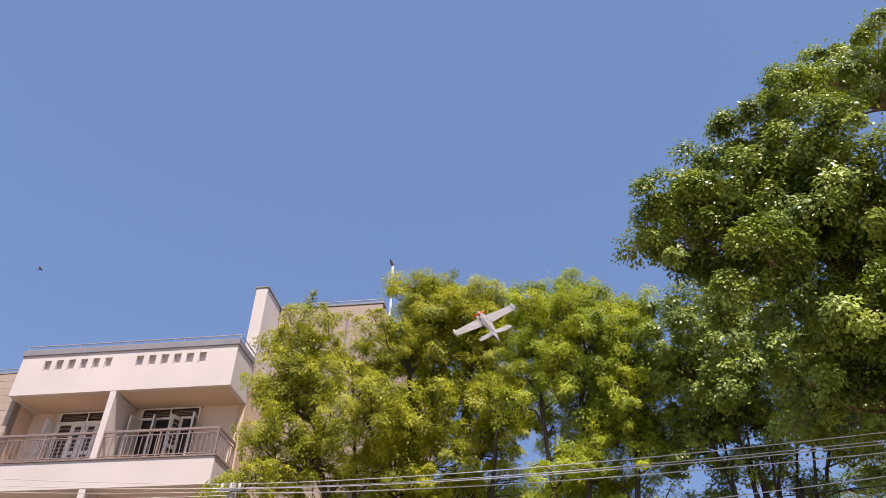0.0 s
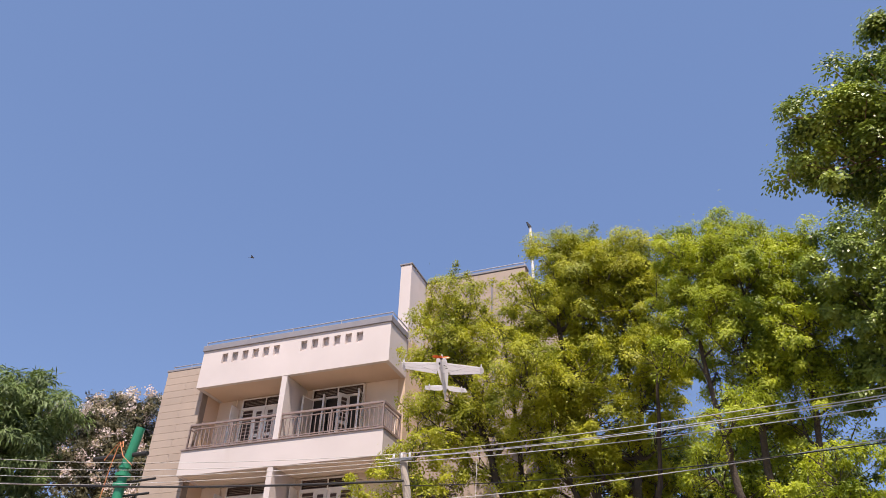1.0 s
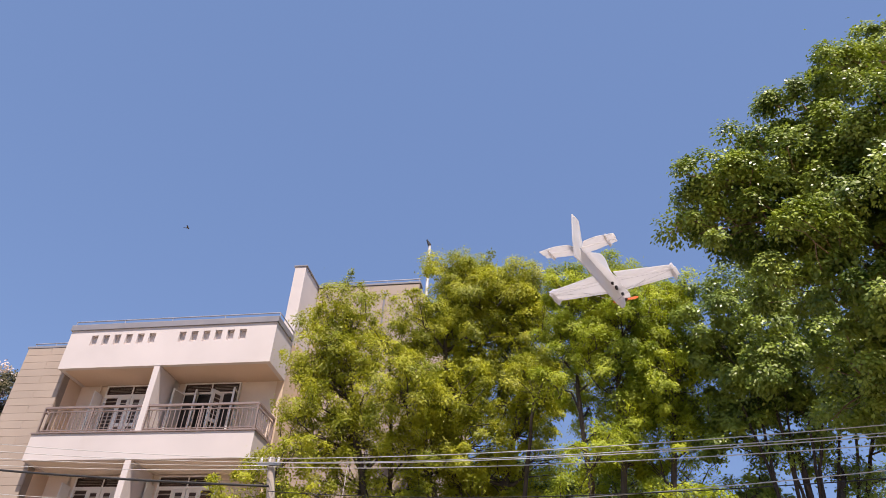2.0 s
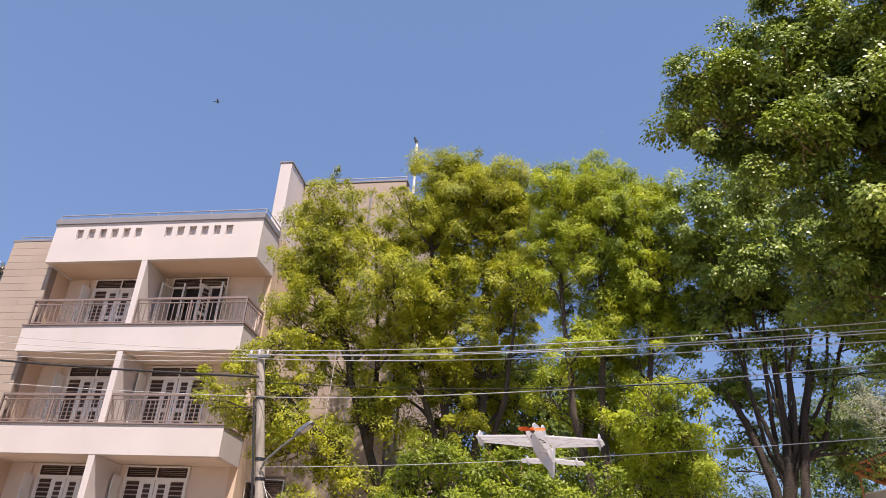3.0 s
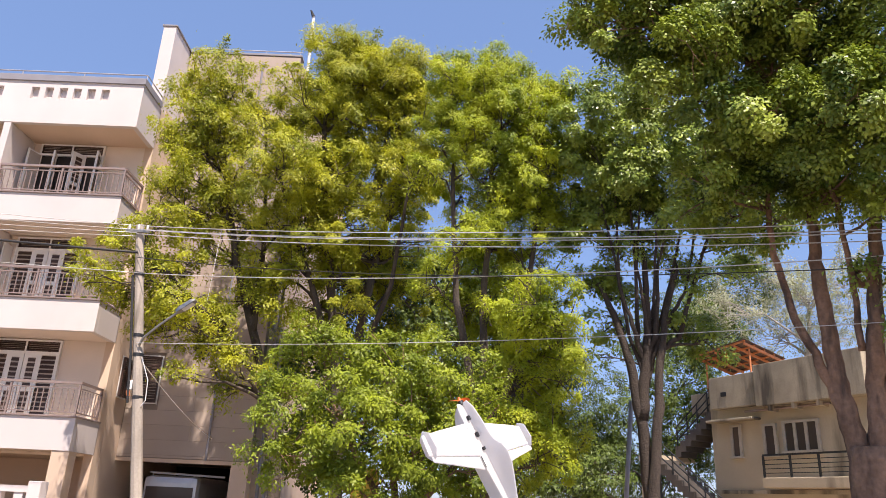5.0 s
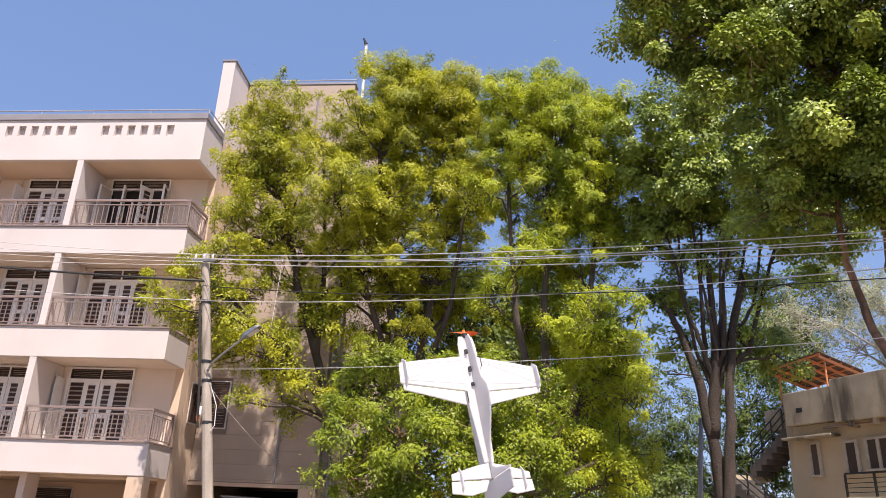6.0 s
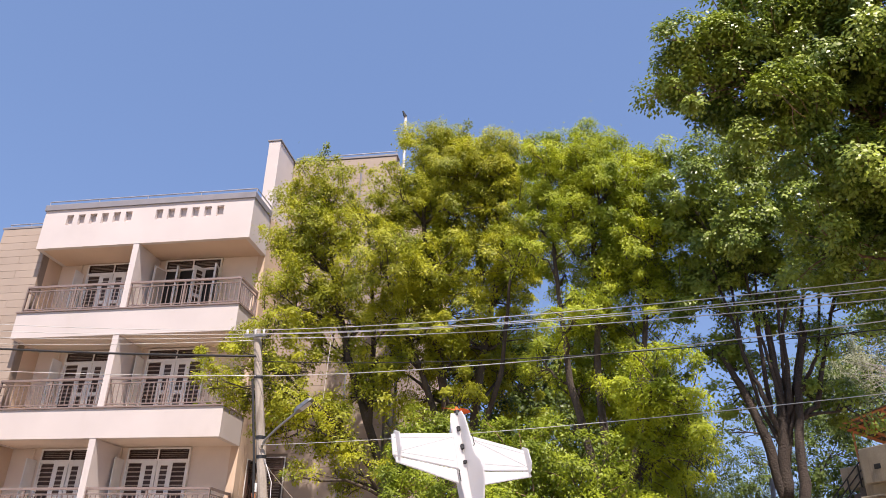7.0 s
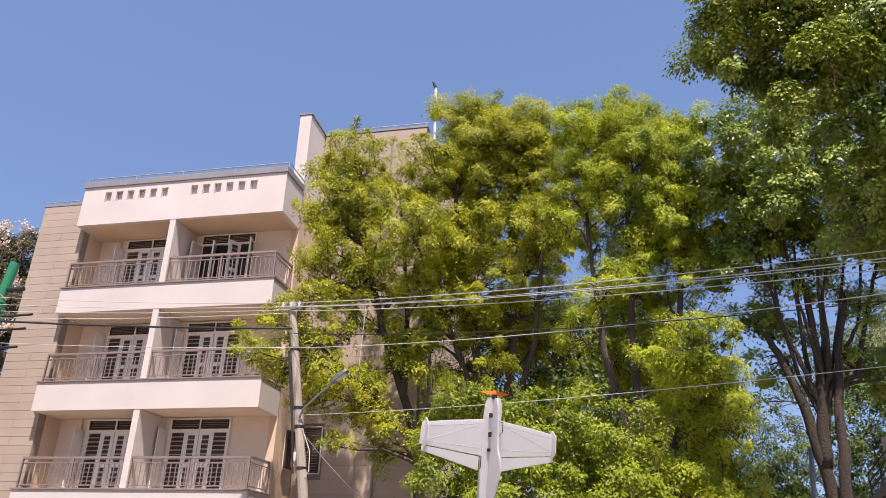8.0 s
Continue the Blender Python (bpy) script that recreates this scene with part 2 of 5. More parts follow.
def louvre_panel(parent, name, x0, x1, z0, z1, y, slats, m=None, rim=None):
    """A white framed sash with tilted brown slats over a dark backing."""
    m = m or Matrix()
    w = 0.035
    bm = bmesh.new()
    for a in ((x0, x0 + w, z0, z1), (x1 - w, x1, z0, z1), (x0 + w, x1 - w, z0, z0 + w), (x0 + w, x1 - w, z1 - w, z1)):
        add_box(bm, a[0], a[1], y - 0.03, y + 0.03, a[2], a[3], m)
    sash = part(name, bm, rim or LOUVRE, parent)
    bm = bmesh.new()
    add_box(bm, x0 + w, x1 - w, y + 0.012, y + 0.022, z0 + w, z1 - w, m)
    part("backing", bm, BLIND, sash)
    n = slats
    for i in range(n):
        zc = z0 + w + (i + 0.5) * (z1 - z0 - 2 * w) / n
        h = (z1 - z0 - 2 * w) / n * 0.34
        bm = bmesh.new()
        vs = [m @ Vector(p) for p in ((x0 + w, y - 0.02, zc - h), (x1 - w, y - 0.02, zc - h), (x1 - w, y + 0.008, zc + h), (x0 + w, y + 0.008, zc + h),
                                       (x0 + w, y - 0.012, zc - h - 0.006), (x1 - w, y - 0.012, zc - h - 0.006), (x1 - w, y + 0.012, zc + h - 0.006), (x0 + w, y + 0.012, zc + h - 0.006))]
        v = [bm.verts.new(p) for p in vs]
        for f in ((0, 1, 2, 3), (7, 6, 5, 4), (0, 4, 5, 1), (1, 5, 6, 2), (2, 6, 7, 3), (3, 7, 4, 0)):
            bm.faces.new([v[k] for k in f])
        part("slat", bm, LOUVRE, sash)
    return sash


def door_leaf(parent, x0, x1, z0, z1, y, m=None):
    m = m or Matrix()
    w = 0.11
    bm = bmesh.new()
    for a in ((x0, x0 + w, z0, z1), (x1 - w, x1, z0, z1), (x0 + w, x1 - w, z0, z0 + 0.2), (x0 + w, x1 - w, z1 - w, z1), (x0 + w, x1 - w, z0 + 0.95, z0 + 1.05)):
        add_box(bm, a[0], a[1], y - 0.025, y + 0.025, a[2], a[3], m)
    leaf = part("door_leaf", bm, FRAME, parent)
    for za, zb in ((z0 + 0.2, z0 + 0.95), (z0 + 1.05, z1 - w)):
        bm = bmesh.new()
        add_box(bm, x0 + w, x1 - w, y - 0.004, y + 0.004, za, zb, m)
        part("pane", bm, BLIND, leaf)
        rows_ = max(4, round((zb - za) / 0.14))
        for i in range(rows_):
            zc = za + (i + 0.5) * (zb - za) / rows_
            bm = bmesh.new()
            add_box(bm, x0 + w, x1 - w, y - 0.016, y - 0.006, zc - 0.046, zc + 0.046, m)
            part("slat", bm, LOUVRE, leaf)
    return leaf


def balcony_door(name, x0, x1, z0, z1, label, opened=False):
    """A wide French window with louvred sides and two louvred fanlights."""
    door = thing(name, (x0 + x1) / 2, YB, z0, label, "balcony door")
    door["kind"] = "structure"
    hw, h = (x1 - x0) / 2, z1 - z0
    # solid sheet on the wall, coloured dark in place of the room's shade
    part("interior_shade_sheet", box(-hw, hw, -0.02, 0.0, 0, h), DARK, door)
    bm = bmesh.new()
    for a in ((-hw - 0.03, -hw + 0.02, 0, h + 0.03), (hw - 0.02, hw + 0.03, 0, h + 0.03), (-hw + 0.02, hw - 0.02, h - 0.02, h + 0.03), (-hw + 0.02, hw - 0.02, h - 0.36, h - 0.30), (-0.025, 0.025, h - 0.30, h - 0.02)):
        add_box(bm, a[0], a[1], -0.09, 0.01, a[2], a[3])
    part("frame", bm, FRAME, door)
    for a, b in ((-hw + 0.03, -0.02), (0.02, hw - 0.03)):
        louvre_panel(door, "fanlight", a, b, h - 0.30, h - 0.02, -0.05, 4)
    q = hw * 0.47
    hinge_l, hinge_r = Matrix(), Matrix()
    if opened:
        hinge_l = Matrix.Translation((-hw + 0.04, -0.09, 0)) @ pose(0, 0, 0, 0, 0, -108) @ Matrix.Translation((hw - 0.04, 0.05, 0))
        hinge_r = Matrix.Translation((hw - 0.04, -0.09, 0)) @ pose(0, 0, 0, 0, 0, 104) @ Matrix.Translation((-hw + 0.04, 0.05, 0))
    louvre_panel(door, "shutter", -hw + 0.03, -q, 0.05, h - 0.36, -0.05, 15, hinge_l, FRAME)
    louvre_panel(door, "shutter", q, hw - 0.03, 0.05, h - 0.36, -0.05, 15, hinge_r, FRAME)
    if opened:
        m1 = Matrix.Translation((-q, -0.07, 0)) @ pose(0, 0, 0, 0, 0, -70) @ Matrix.Translation((q, 0.05, 0))
        m2 = Matrix.Translation((q, -0.07, 0)) @ pose(0, 0, 0, 0, 0, 62) @ Matrix.Translation((-q, 0.05, 0))
        door_leaf(door, -q, -0.01, 0.05, h - 0.36, -0.05, m1)
        door_leaf(door, 0.01, q, 0.05, h - 0.36, -0.05, m2)
    else:
        door_leaf(door, -q, -0.01, 0.05, h - 0.36, -0.05)
        door_leaf(door, 0.01, q, 0.05, h - 0.36, -0.05)
    return door


BALUSTER = mesh_of(box(-0.011, 0.011, -0.011, 0.011, 0, 0.56), RAIL, "baluster")
POST = mesh_of(box(-0.025, 0.025, -0.025, 0.025, 0, 0.86, 0.004), RAIL, "post")


def railing(name, ends, z, label):
    """A steel balcony railing along plan points: posts, two upper rails, a lower rail, upright bars."""
    r = thing(name, ends[0][0], ends[0][1], z, label, "railing", "balcony railings")
    o = Vector((*ends[0], 0))
    for p, q in zip(ends, ends[1:]):
        a, b = Vector((*p, 0)) - o, Vector((*q, 0)) - o
        way = b - a
        m = Matrix.Translation(a) @ pose(0, 0, 0, 0, 0, math.degrees(math.atan2(way.y, way.x)))
        length = way.length
        for zz, hh, dd, nm in ((0.835, 0.05, 0.035, "top_rail"), (0.70, 0.025, 0.018, "middle_rail"), (0.09, 0.028, 0.018, "bottom_rail")):
            bm = bmesh.new()
            add_box(bm, 0.0, length, -dd, dd, zz - hh / 2, zz + hh / 2 + (0.0 if nm != "top_rail" else 0.012), m)
            part(nm, bm, RAIL, r)
        posts = max(1, round(length / 1.85))
        for i in range(posts + 1):
            c = new("post", POST)
            c.parent, c.matrix_basis = r, m @ Matrix.Translation((i * length / posts, 0, 0))
        bars = max(2, round(length / 0.155))
        for i in range(1, bars):
            c = new("baluster", BALUSTER)
            c.parent, c.matrix_basis = r, m @ Matrix.Translation((i * length / bars, 0, 0.105))
    return r


def apartment_block():
    b = thing("apartment_block", -12.0, 20.4, 0, "white and beige four-storey apartment block with stacked balconies", "building")
    O = Matrix.Translation((12.0, -20.4, 0))

    def put(name, bm, mat, label="", parent=None):
        bm.transform(O)
        return part(name, bm, mat, parent or b, label)

    # main body and wing
    put("main_wall", box(XL - 0.2, -9.5, YB, YB + 0.3, 2.5, 13.30), INNER)
    put("ground_wall", box(-18.06, -9.5, YB + 3.0, YB + 3.25, 0, 2.5), CREAM)
    put("ground_ceiling", box(-18.06, -9.5, YB + 0.3, YB + 3.0, 2.5, 2.6), CREAM)
    put("side_front_wall", box(-18.36, XL - 0.004, YS, YS + 0.25, 0, 12.72), JOINT)
    put("side_return_wall", box(XL - 0.2, XL, YS + 0.25, YB, 0, 12.72), CREAM)
    put("side_wall", box(-18.36, -18.06, YS + 0.25, 34, 0, 12.72), CREAM)
    put("rear_wall", box(-18.06, -5.4, 33.7, 34, 0, 16.2), CREAM)
    wing = put("wing_wall", box(-9.3, -5.44, YW, YW + 0.3, 2.60, 16.15), JOINT)
    put("wing_return_wall", box(-5.74, -5.44, YW + 0.3, 33.7, 0, 16.15), CREAM)
    put("return_wall", box(-9.5, -9.3, YB + 0.35, YW, 0, 13.3), CREAM)
    put("carport_side_wall", box(-9.5, -9.3, YW, 27.0, 0, 2.6), CREAM)
    tower = put("tower_wall", box(-9.74, -9.32, YB - 0.02, YW + 0.6, 13.1, 16.2, 0.01), WHITE)
    put("corner_column", box(-9.55, -9.3, YB - 0.04, YB + 0.35, 0, 13.1, 0.01), CREAM)
    put("roof", box(-18.06, -9.74, YB + 0.3, 33.7, 12.5, 12.7), COPING)
    put("wing_roof", box(-9.3, -5.74, YW + 0.6, 33.7, 15.6, 15.8), COPING)
    put("tower_coping", box(-9.78, -9.28, YB - 0.05, YW + 0.62, 16.2, 16.26, 0.01), COPING)
    put("wing_coping", box(-9.28, -5.40, YW - 0.06, YW + 0.35, 16.15, 16.23, 0.01), COPING)
    put("side_coping", box(-18.42, XL - 0.05, YS - 0.06, YS + 0.35, 12.73, 12.81, 0.01), COPING)
    put("wing_roof_rail", tube([(-9.25, YW + 0.1, 16.42), (-5.44, YW + 0.1, 16.42)], 0.022), ROOFRAIL)
    put("side_roof_rail", tube([(-18.3, YS + 0.1, 12.98), (XL - 0.05, YS + 0.1, 12.98)], 0.022), ROOFRAIL)
    for x in (-9.2, -8.0, -6.7, -5.5):
        put("roof_rail_post", tube([(x, YW + 0.1, 16.2), (x, YW + 0.1, 16.42)], 0.015), ROOFRAIL)
    for x in (-18.25, -17.5, -16.75):
        put("roof_rail_post", tube([(x, YS + 0.1, 12.78), (x, YS + 0.1, 12.98)], 0.015), ROOFRAIL)
    # roof parapet box with pierced squares
    bm = bmesh.new()
    cells = [XL]
    for flat in (-15.78, -12.62):
        for i in range(6):
            cells += [flat + 0.475 * i * 0.88, flat + 0.475 * i * 0.88 + 0.235]
    cells.append(XR)
    zt, zb = 12.90, 12.53
    for i in range(len(cells) - 1):
        if i % 2 == 0:
            add_box(bm, cells[i], cells[i + 1], YF, YF + 0.15, zb, zt)
        else:
            put("pierced_square", box(cells[i], cells[i + 1], YF + 0.128, YF + 0.148, zb, zt), WHITE)
    add_box(bm, XL, XR, YF, YF + 0.15, ROOF[0], zb)
    add_box(bm, XL, XR, YF, YF + 0.15, zt, ROOF[1])
    parapet = put("parapet", bm, WHITE)
    put("parapet_end", box(XR - 0.15, XR, YF + 0.15, YB + 0.0, ROOF[0], ROOF[1]), WHITE)
    put("parapet_end", box(XL, XL + 0.15, YF + 0.15, YB + 0.0, ROOF[0], ROOF[1]), WHITE)
    put("soffit", box(XL + 0.15, XR - 0.15, YF + 0.15, YB - 0.002, ROOF[0] + 0.01, ROOF[0] + 0.16), CREAM)
    put("parapet_coping", box(XL - 0.04, XR + 0.04, YF - 0.05, YF + 0.22, 13.10, 13.31, 0.012), COPING)
    put("parapet_coping", box(XR - 0.2, XR + 0.04, YF + 0.22, YB - 0.07, 13.10, 13.31, 0.012), COPING)
    put("parapet_rail", tube([(XL, YF + 0.08, 13.49), (XR, YF + 0.08, 13.49), (XR, YB, 13.49)], 0.024), ROOFRAIL)
    for x in (XL, -14.8, XF, -11.2, XR):
        put("roof_rail_post", tube([(x, YF + 0.08, 13.26), (x, YF + 0.08, 13.49)], 0.016), ROOFRAIL)
    # balconies
    for z0, z1 in BANDS:
        put("balcony_front", box(XL, XR, YF, YF + 0.15, z0, z1, 0.008), WHITE)
        put("balcony_end", box(XR - 0.15, XR, YF + 0.15, YB, z0, z1), WHITE)
        put("balcony_end", box(XL, XL + 0.15, YF + 0.15, YB, z0, z1), WHITE)
        put("balcony_floor", box(XL + 0.15, XR - 0.15, YF + 0.15, YB - 0.002, z0 + 0.01, z1 - 0.22), INNER)
        put("balcony_coping", box(XL - 0.03, XR + 0.03, YF - 0.04, YF + 0.19, z1, z1 + 0.045, 0.008), RAIL)
        put("balcony_coping", box(XR - 0.19, XR + 0.03, YF + 0.19, YB, z1, z1 + 0.045, 0.008), RAIL)
    # fin between the two flats
    levels = [(3.415, 5.60), (6.495, 8.66), (9.53, 11.71)]
    for z0, z1 in levels:
        put("fin_wall", box(XF - 0.10, XF + 0.10, YF + 0.01, YB, z0, z1, 0.006), WHITE)
        put("fin_foot", box(XF - 0.09, XF + 0.09, YF + 0.19, YB, z0 - 0.2, z0), WHITE)
        for x in (-15.72, -12.88):
            put("folded_shutter", box(x + 0.0, x + 0.04, YB - 0.46, YB - 0.02, z0 - 0.2, z1 - 0.35, 0.006), FRAME)
            put("drain_pipe", tube([(x - 0.1, YB - 0.06, z0 - 0.2), (x - 0.1, YB - 0.06, z1)], 0.03), INNER)
    put("fin_wall", box(XF - 0.1, XF + 0.1, YB - 0.6, YB - 0.002, 0, 2.55), WHITE)
    # ground storey
    put("corner_pillar", box(-9.75, -9.3, YF + 0.02, YF + 0.42, 0, 2.55, 0.01), CREAM)
    put("carport_pillar", box(-5.95, -5.45, YW - 0.1, YW + 0.3, 0, 2.60, 0.01), CREAM)
    put("carport_beam", box(-9.3, -5.95, YW, YW + 0.3, 2.50, 2.60), CREAM)
    # back wall coloured near-black to give the carport its depth of shade
    put("carport_back", box(-9.3, -5.74, 27.0, 27.2, 0, 2.6), DARK)
    put("carport_ceiling", box(-9.3, -5.74, YW + 0.3, 27.0, 2.62, 2.72), CREAM)
    # downpipes at the wing corner
    for x in (-5.2, -5.0):
        put("downpipe", tube([(x, YW + 0.25, 0), (x, YW + 0.25, 6.4), (x - 0.15, YW + 0.3, 6.6), (x - 0.15, YW + 0.3, 12)], 0.055), COPING)
    put("water_pipe", tube([(-6.7, YW - 0.08, 2.6), (-6.7, YW - 0.08, 15.8)], 0.035), COPING)
    # antenna mast
    put("mast", tube([(-5.24, YW + 0.3, 15.8), (-5.26, YW + 0.3, 18.1)], 0.05), FRAME)
    put("mast_head", tube([(-5.26, YW + 0.28, 18.08), (-5.36, YW + 0.22, 18.3)], [0.07, 0.03]), BLACKIRON)
    return b, wing, O


block, wing_wall, BLOCK_O = apartment_block()

railing("balcony_railing", [(XL + 0.1, YS), (XL + 0.1, YF + 0.08), (XF - 0.1, YF + 0.08)], 3.415, "grey-brown steel railing on the lowest balcony")
FLOORS = [3.415, 6.495, 9.53]
for zf in FLOORS:
    if zf > 4:
        railing("balcony_railing", [(XL + 0.1, YS), (XL + 0.1, YF + 0.08), (XF - 0.1, YF + 0.08)], zf, "grey-brown steel railing with upright bars on a white balcony")
    railing("balcony_railing", [(XF + 0.1, YF + 0.08), (XR - 0.08, YF + 0.08), (XR - 0.08, YB - 0.07)], zf, "grey-brown steel railing turning the balcony corner")
for i, zt in enumerate((5.55, 8.59, 11.66)):
    balcony_door("door_1", -12.70, -10.78, zt - 2.4, zt, "white French window with brown louvres" + (", its leaves standing open" if i == 2 else ""), i == 2)
    balcony_door("door_2", -15.52, -13.62, zt - 2.4, zt, "white French window with brown louvres and transom")


def louvre_window(name, x0, x1, z0, z1, y, label, n=12):
    w = thing(name, (x0 + x1) / 2, y, z0, label, "window")
    w["kind"] = "structure"
    hw, h = (x1 - x0) / 2, z1 - z0
    part("window_frame", box(-hw - 0.04, hw + 0.04, -0.06, -0.04, -0.04, h + 0.04), FRAME, w)
    louvre_panel(w, "fanlight", -hw, hw, h - 0.30, h, -0.09, 4)
    louvre_panel(w, "sash", -hw, -0.01, 0, h - 0.32, -0.09, n)
    louvre_panel(w, "sash", 0.01, hw, 0, h - 0.32, -0.09, n)
    return w


louvre_window("window_1", -9.02, -8.42, 4.15, 5.50, YW, "narrow white window with brown louvres in beige cladding")
louvre_window("window_2", -14.9, -13.7, 1.2, 2.3, YB + 3.0, "ground-floor window with brown louvres in shade")
side_window = louvre_window("window_3", -0.28, 0.28, 0, 1.1, 0, "narrow side window with brown louvres")
side_window.matrix_basis = pose(-9.27, 21.2, 4.2, 0, 0, 90)
# ---- boundary wall and carport things ----
def boundary_wall():
    w = thing("boundary_wall", -13, 14.9, 0, "white plastered boundary wall with square piercings", "wall")
    w["kind"] = "structure"
    bm = bmesh.new()
    add_box(bm, -9, 5.13, -0.1, 0.1, 0, 1.33)
    add_box(bm, -9, 5.13, -0.1, 0.1, 1.55, 1.67)
    for i in range(34):
        add_box(bm, -9 + i * 0.42, -9 + i * 0.42 + 0.17, -0.08, 0.08, 1.33, 1.55)
    part("wall", bm, WHITE, w)
    part("pillar", box(5.13, 5.38, -0.15, 0.15, 0, 1.76, 0.015), WHITE, w)
    part("low_wall", box(5.38, 8.3, -0.08, 0.08, 0, 1.45, 0.01), WHITE, w)


boundary_wall()


def parked_van():
    v = thing("parked_van", -7.8, 24.0, 0, "teal van with a silver roof parked in the shaded carport", "van")
    bm = box(-0.9, 0.9, -2.0, 2.0, 0.35, 1.25, 0.12)
    part("body", bm, TEAL, v)
    bm = box(-0.8, 0.8, -1.7, 1.8, 1.25, 2.16, 0.2)
    part("cabin", bm, SILVER, v)
    part("roof_rod", tube([(-0.7, -1.5, 2.24), (1.5, -1.5, 2.18)], 0.03, 8), SILVER, v)
    for x in (-0.6, 0.6):
        part("roof_foot", tube([(x, -1.5, 2.1), (x, -1.5, 2.22)], 0.02, 8), SILVER, v)
    part("windscreen", box(-0.68, 0.68, -1.72, -1.69, 1.35, 1.85), GLASS, v)
    for x in (-0.8, 0.8):
        for y in (-1.3, 1.3):
            wh = part("wheel", tube([(x - 0.1, y, 0.34), (x + 0.1, y, 0.34)], 0.34, 18), BLACKPART, v)
            part("rim", tube([(x - 0.11, y, 0.34), (x + 0.11, y, 0.34)], 0.19, 14), METAL, wh)


parked_van()


# ---- street pole, lamp and wires ----
TOP, FOOT = Vector((-5.90, 13.0, 6.42)), Vector((-4.82, 13.0, 0.0))


def along(z):
    return FOOT + (TOP - FOOT) * (z / 6.42)


def utility_pole():
    p = thing("utility_pole", FOOT.x, FOOT.y, 0, "weathered leaning concrete utility pole with wires", "utility pole")
    base = -FOOT
    bm = bmesh.new()
    add_tube(bm, [along(z) + base for z in (0, 1.6, 3.2, 4.8, 6.42)], [0.105, 0.098, 0.09, 0.082, 0.075], 10)
    part("shaft", bm, WOODPOLE, p)
    for z, w in ((6.27, 0.22),):
        c = along(z) + base
        bm = box(c.x - w, c.x + w, c.y - 0.12, c.y - 0.07, c.z - 0.03, c.z + 0.03, 0.004)
        arm = part("crossarm", bm, METAL, p)
        for dx in (-w + 0.05, 0, w - 0.05):
            part("insulator", tube([(c.x + dx, c.y - 0.095, c.z + 0.03), (c.x + dx, c.y - 0.095, c.z + 0.08), (c.x + dx, c.y - 0.095, c.z + 0.13)], [0.018, 0.026, 0.012], 8), FRAME, arm)
    for z in (5.45, 4.3, 3.95, 3.2):
        c = along(z) + base
        part("clamp", tube([(c.x, c.y, c.z - 0.03), (c.x, c.y, c.z + 0.03)], 0.093, 10), BLACKIRON, p)
    c = along(3.35) + base
    part("junction_box", box(c.x - 0.17, c.x - 0.09, c.y - 0.06, c.y + 0.05, c.z - 0.02, c.z + 0.14, 0.008), FRAME, p)
    part("cable_joint", tube([(c.x - 0.13, c.y - 0.04, c.z - 0.13), (c.x - 0.15, c.y - 0.04, c.z - 0.03)], 0.035, 8), TERRACOTTA, p)
    part("riser_cable", tube([along(3.1) + base + Vector((-0.16, -0.05, 0)), along(3.9) + base + Vector((-0.1, -0.09, 0)), along(5.4) + base + Vector((-0.09, -0.08, 0))], 0.022), CABLE, p)
    part("loose_cable", tube([along(3.9) + base + Vector((0.09, -0.06, 0)), along(3.5) + base + Vector((0.20, -0.06, 0)), along(3.15) + base + Vector((0.16, -0.06, 0)), along(3.05) + base + Vector((0.08, -0.06, 0))], 0.008), FRAME, p)


utility_pole()


def street_lamp():
    a = along(4.1)
    s = thing("street_lamp", a.x, a.y, a.z, "grey street lamp on a bent arm clamped to the pole", "street lamp")
    part("arm", tube([(0.05, -0.1, 0), (0.12, -0.14, 0.14), (0.38, -0.2, 0.36), (0.72, -0.25, 0.62)], 0.022), METAL, s)
    m = Matrix.Translation((0.82, -0.27, 0.70)) @ pose(0, 0, 0, 0, -36, -4)
    bm = bmesh.new()
    for x, wy, wz in ((-0.17, 0.05, 0.035), (-0.08, 0.085, 0.05), (0.14, 0.095, 0.045), (0.22, 0.06, 0.025)):
        for sy, sz in ((-1, -0.6), (1, -0.6), (0.75, 1), (-0.75, 1)):
            bm.verts.new(m @ Vector((x, wy * sy, wz * sz)))
    bm.verts.ensure_lookup_table()
    v = bm.verts
    for k in range(3):
        for i in range(4):
            bm.faces.new((v[4 * k + i], v[4 * k + (i + 1) % 4], v[4 * k + 4 + (i + 1) % 4], v[4 * k + 4 + i]))
    bm.faces.new((v[3], v[2], v[1], v[0]))
    bm.faces.new((v[12], v[13], v[14], v[15]))
    head = part("lamp_head", bm, METAL, s)
    part("lens", box(-0.06, 0.16, -0.07, 0.07, -0.038, -0.031, 0, m), FRAME, head)


street_lamp()


def wire(name, a, b, sag, radius, mat, label, n=28):
    """One hanging wire from a to b."""
    a, b = Vector(a), Vector(b)
    pts = []
    for i in range(n + 1):
        u = i / n
        pts.append(a.lerp(b, u) - Vector((0, 0, sag * 4 * u * (1 - u))) - a)
    ob = new(name, mesh_of(tube(pts, radius, 6), mat, name, True))
    ob.location = a
    return tagged(ob, label, "wire", "overhead wires")


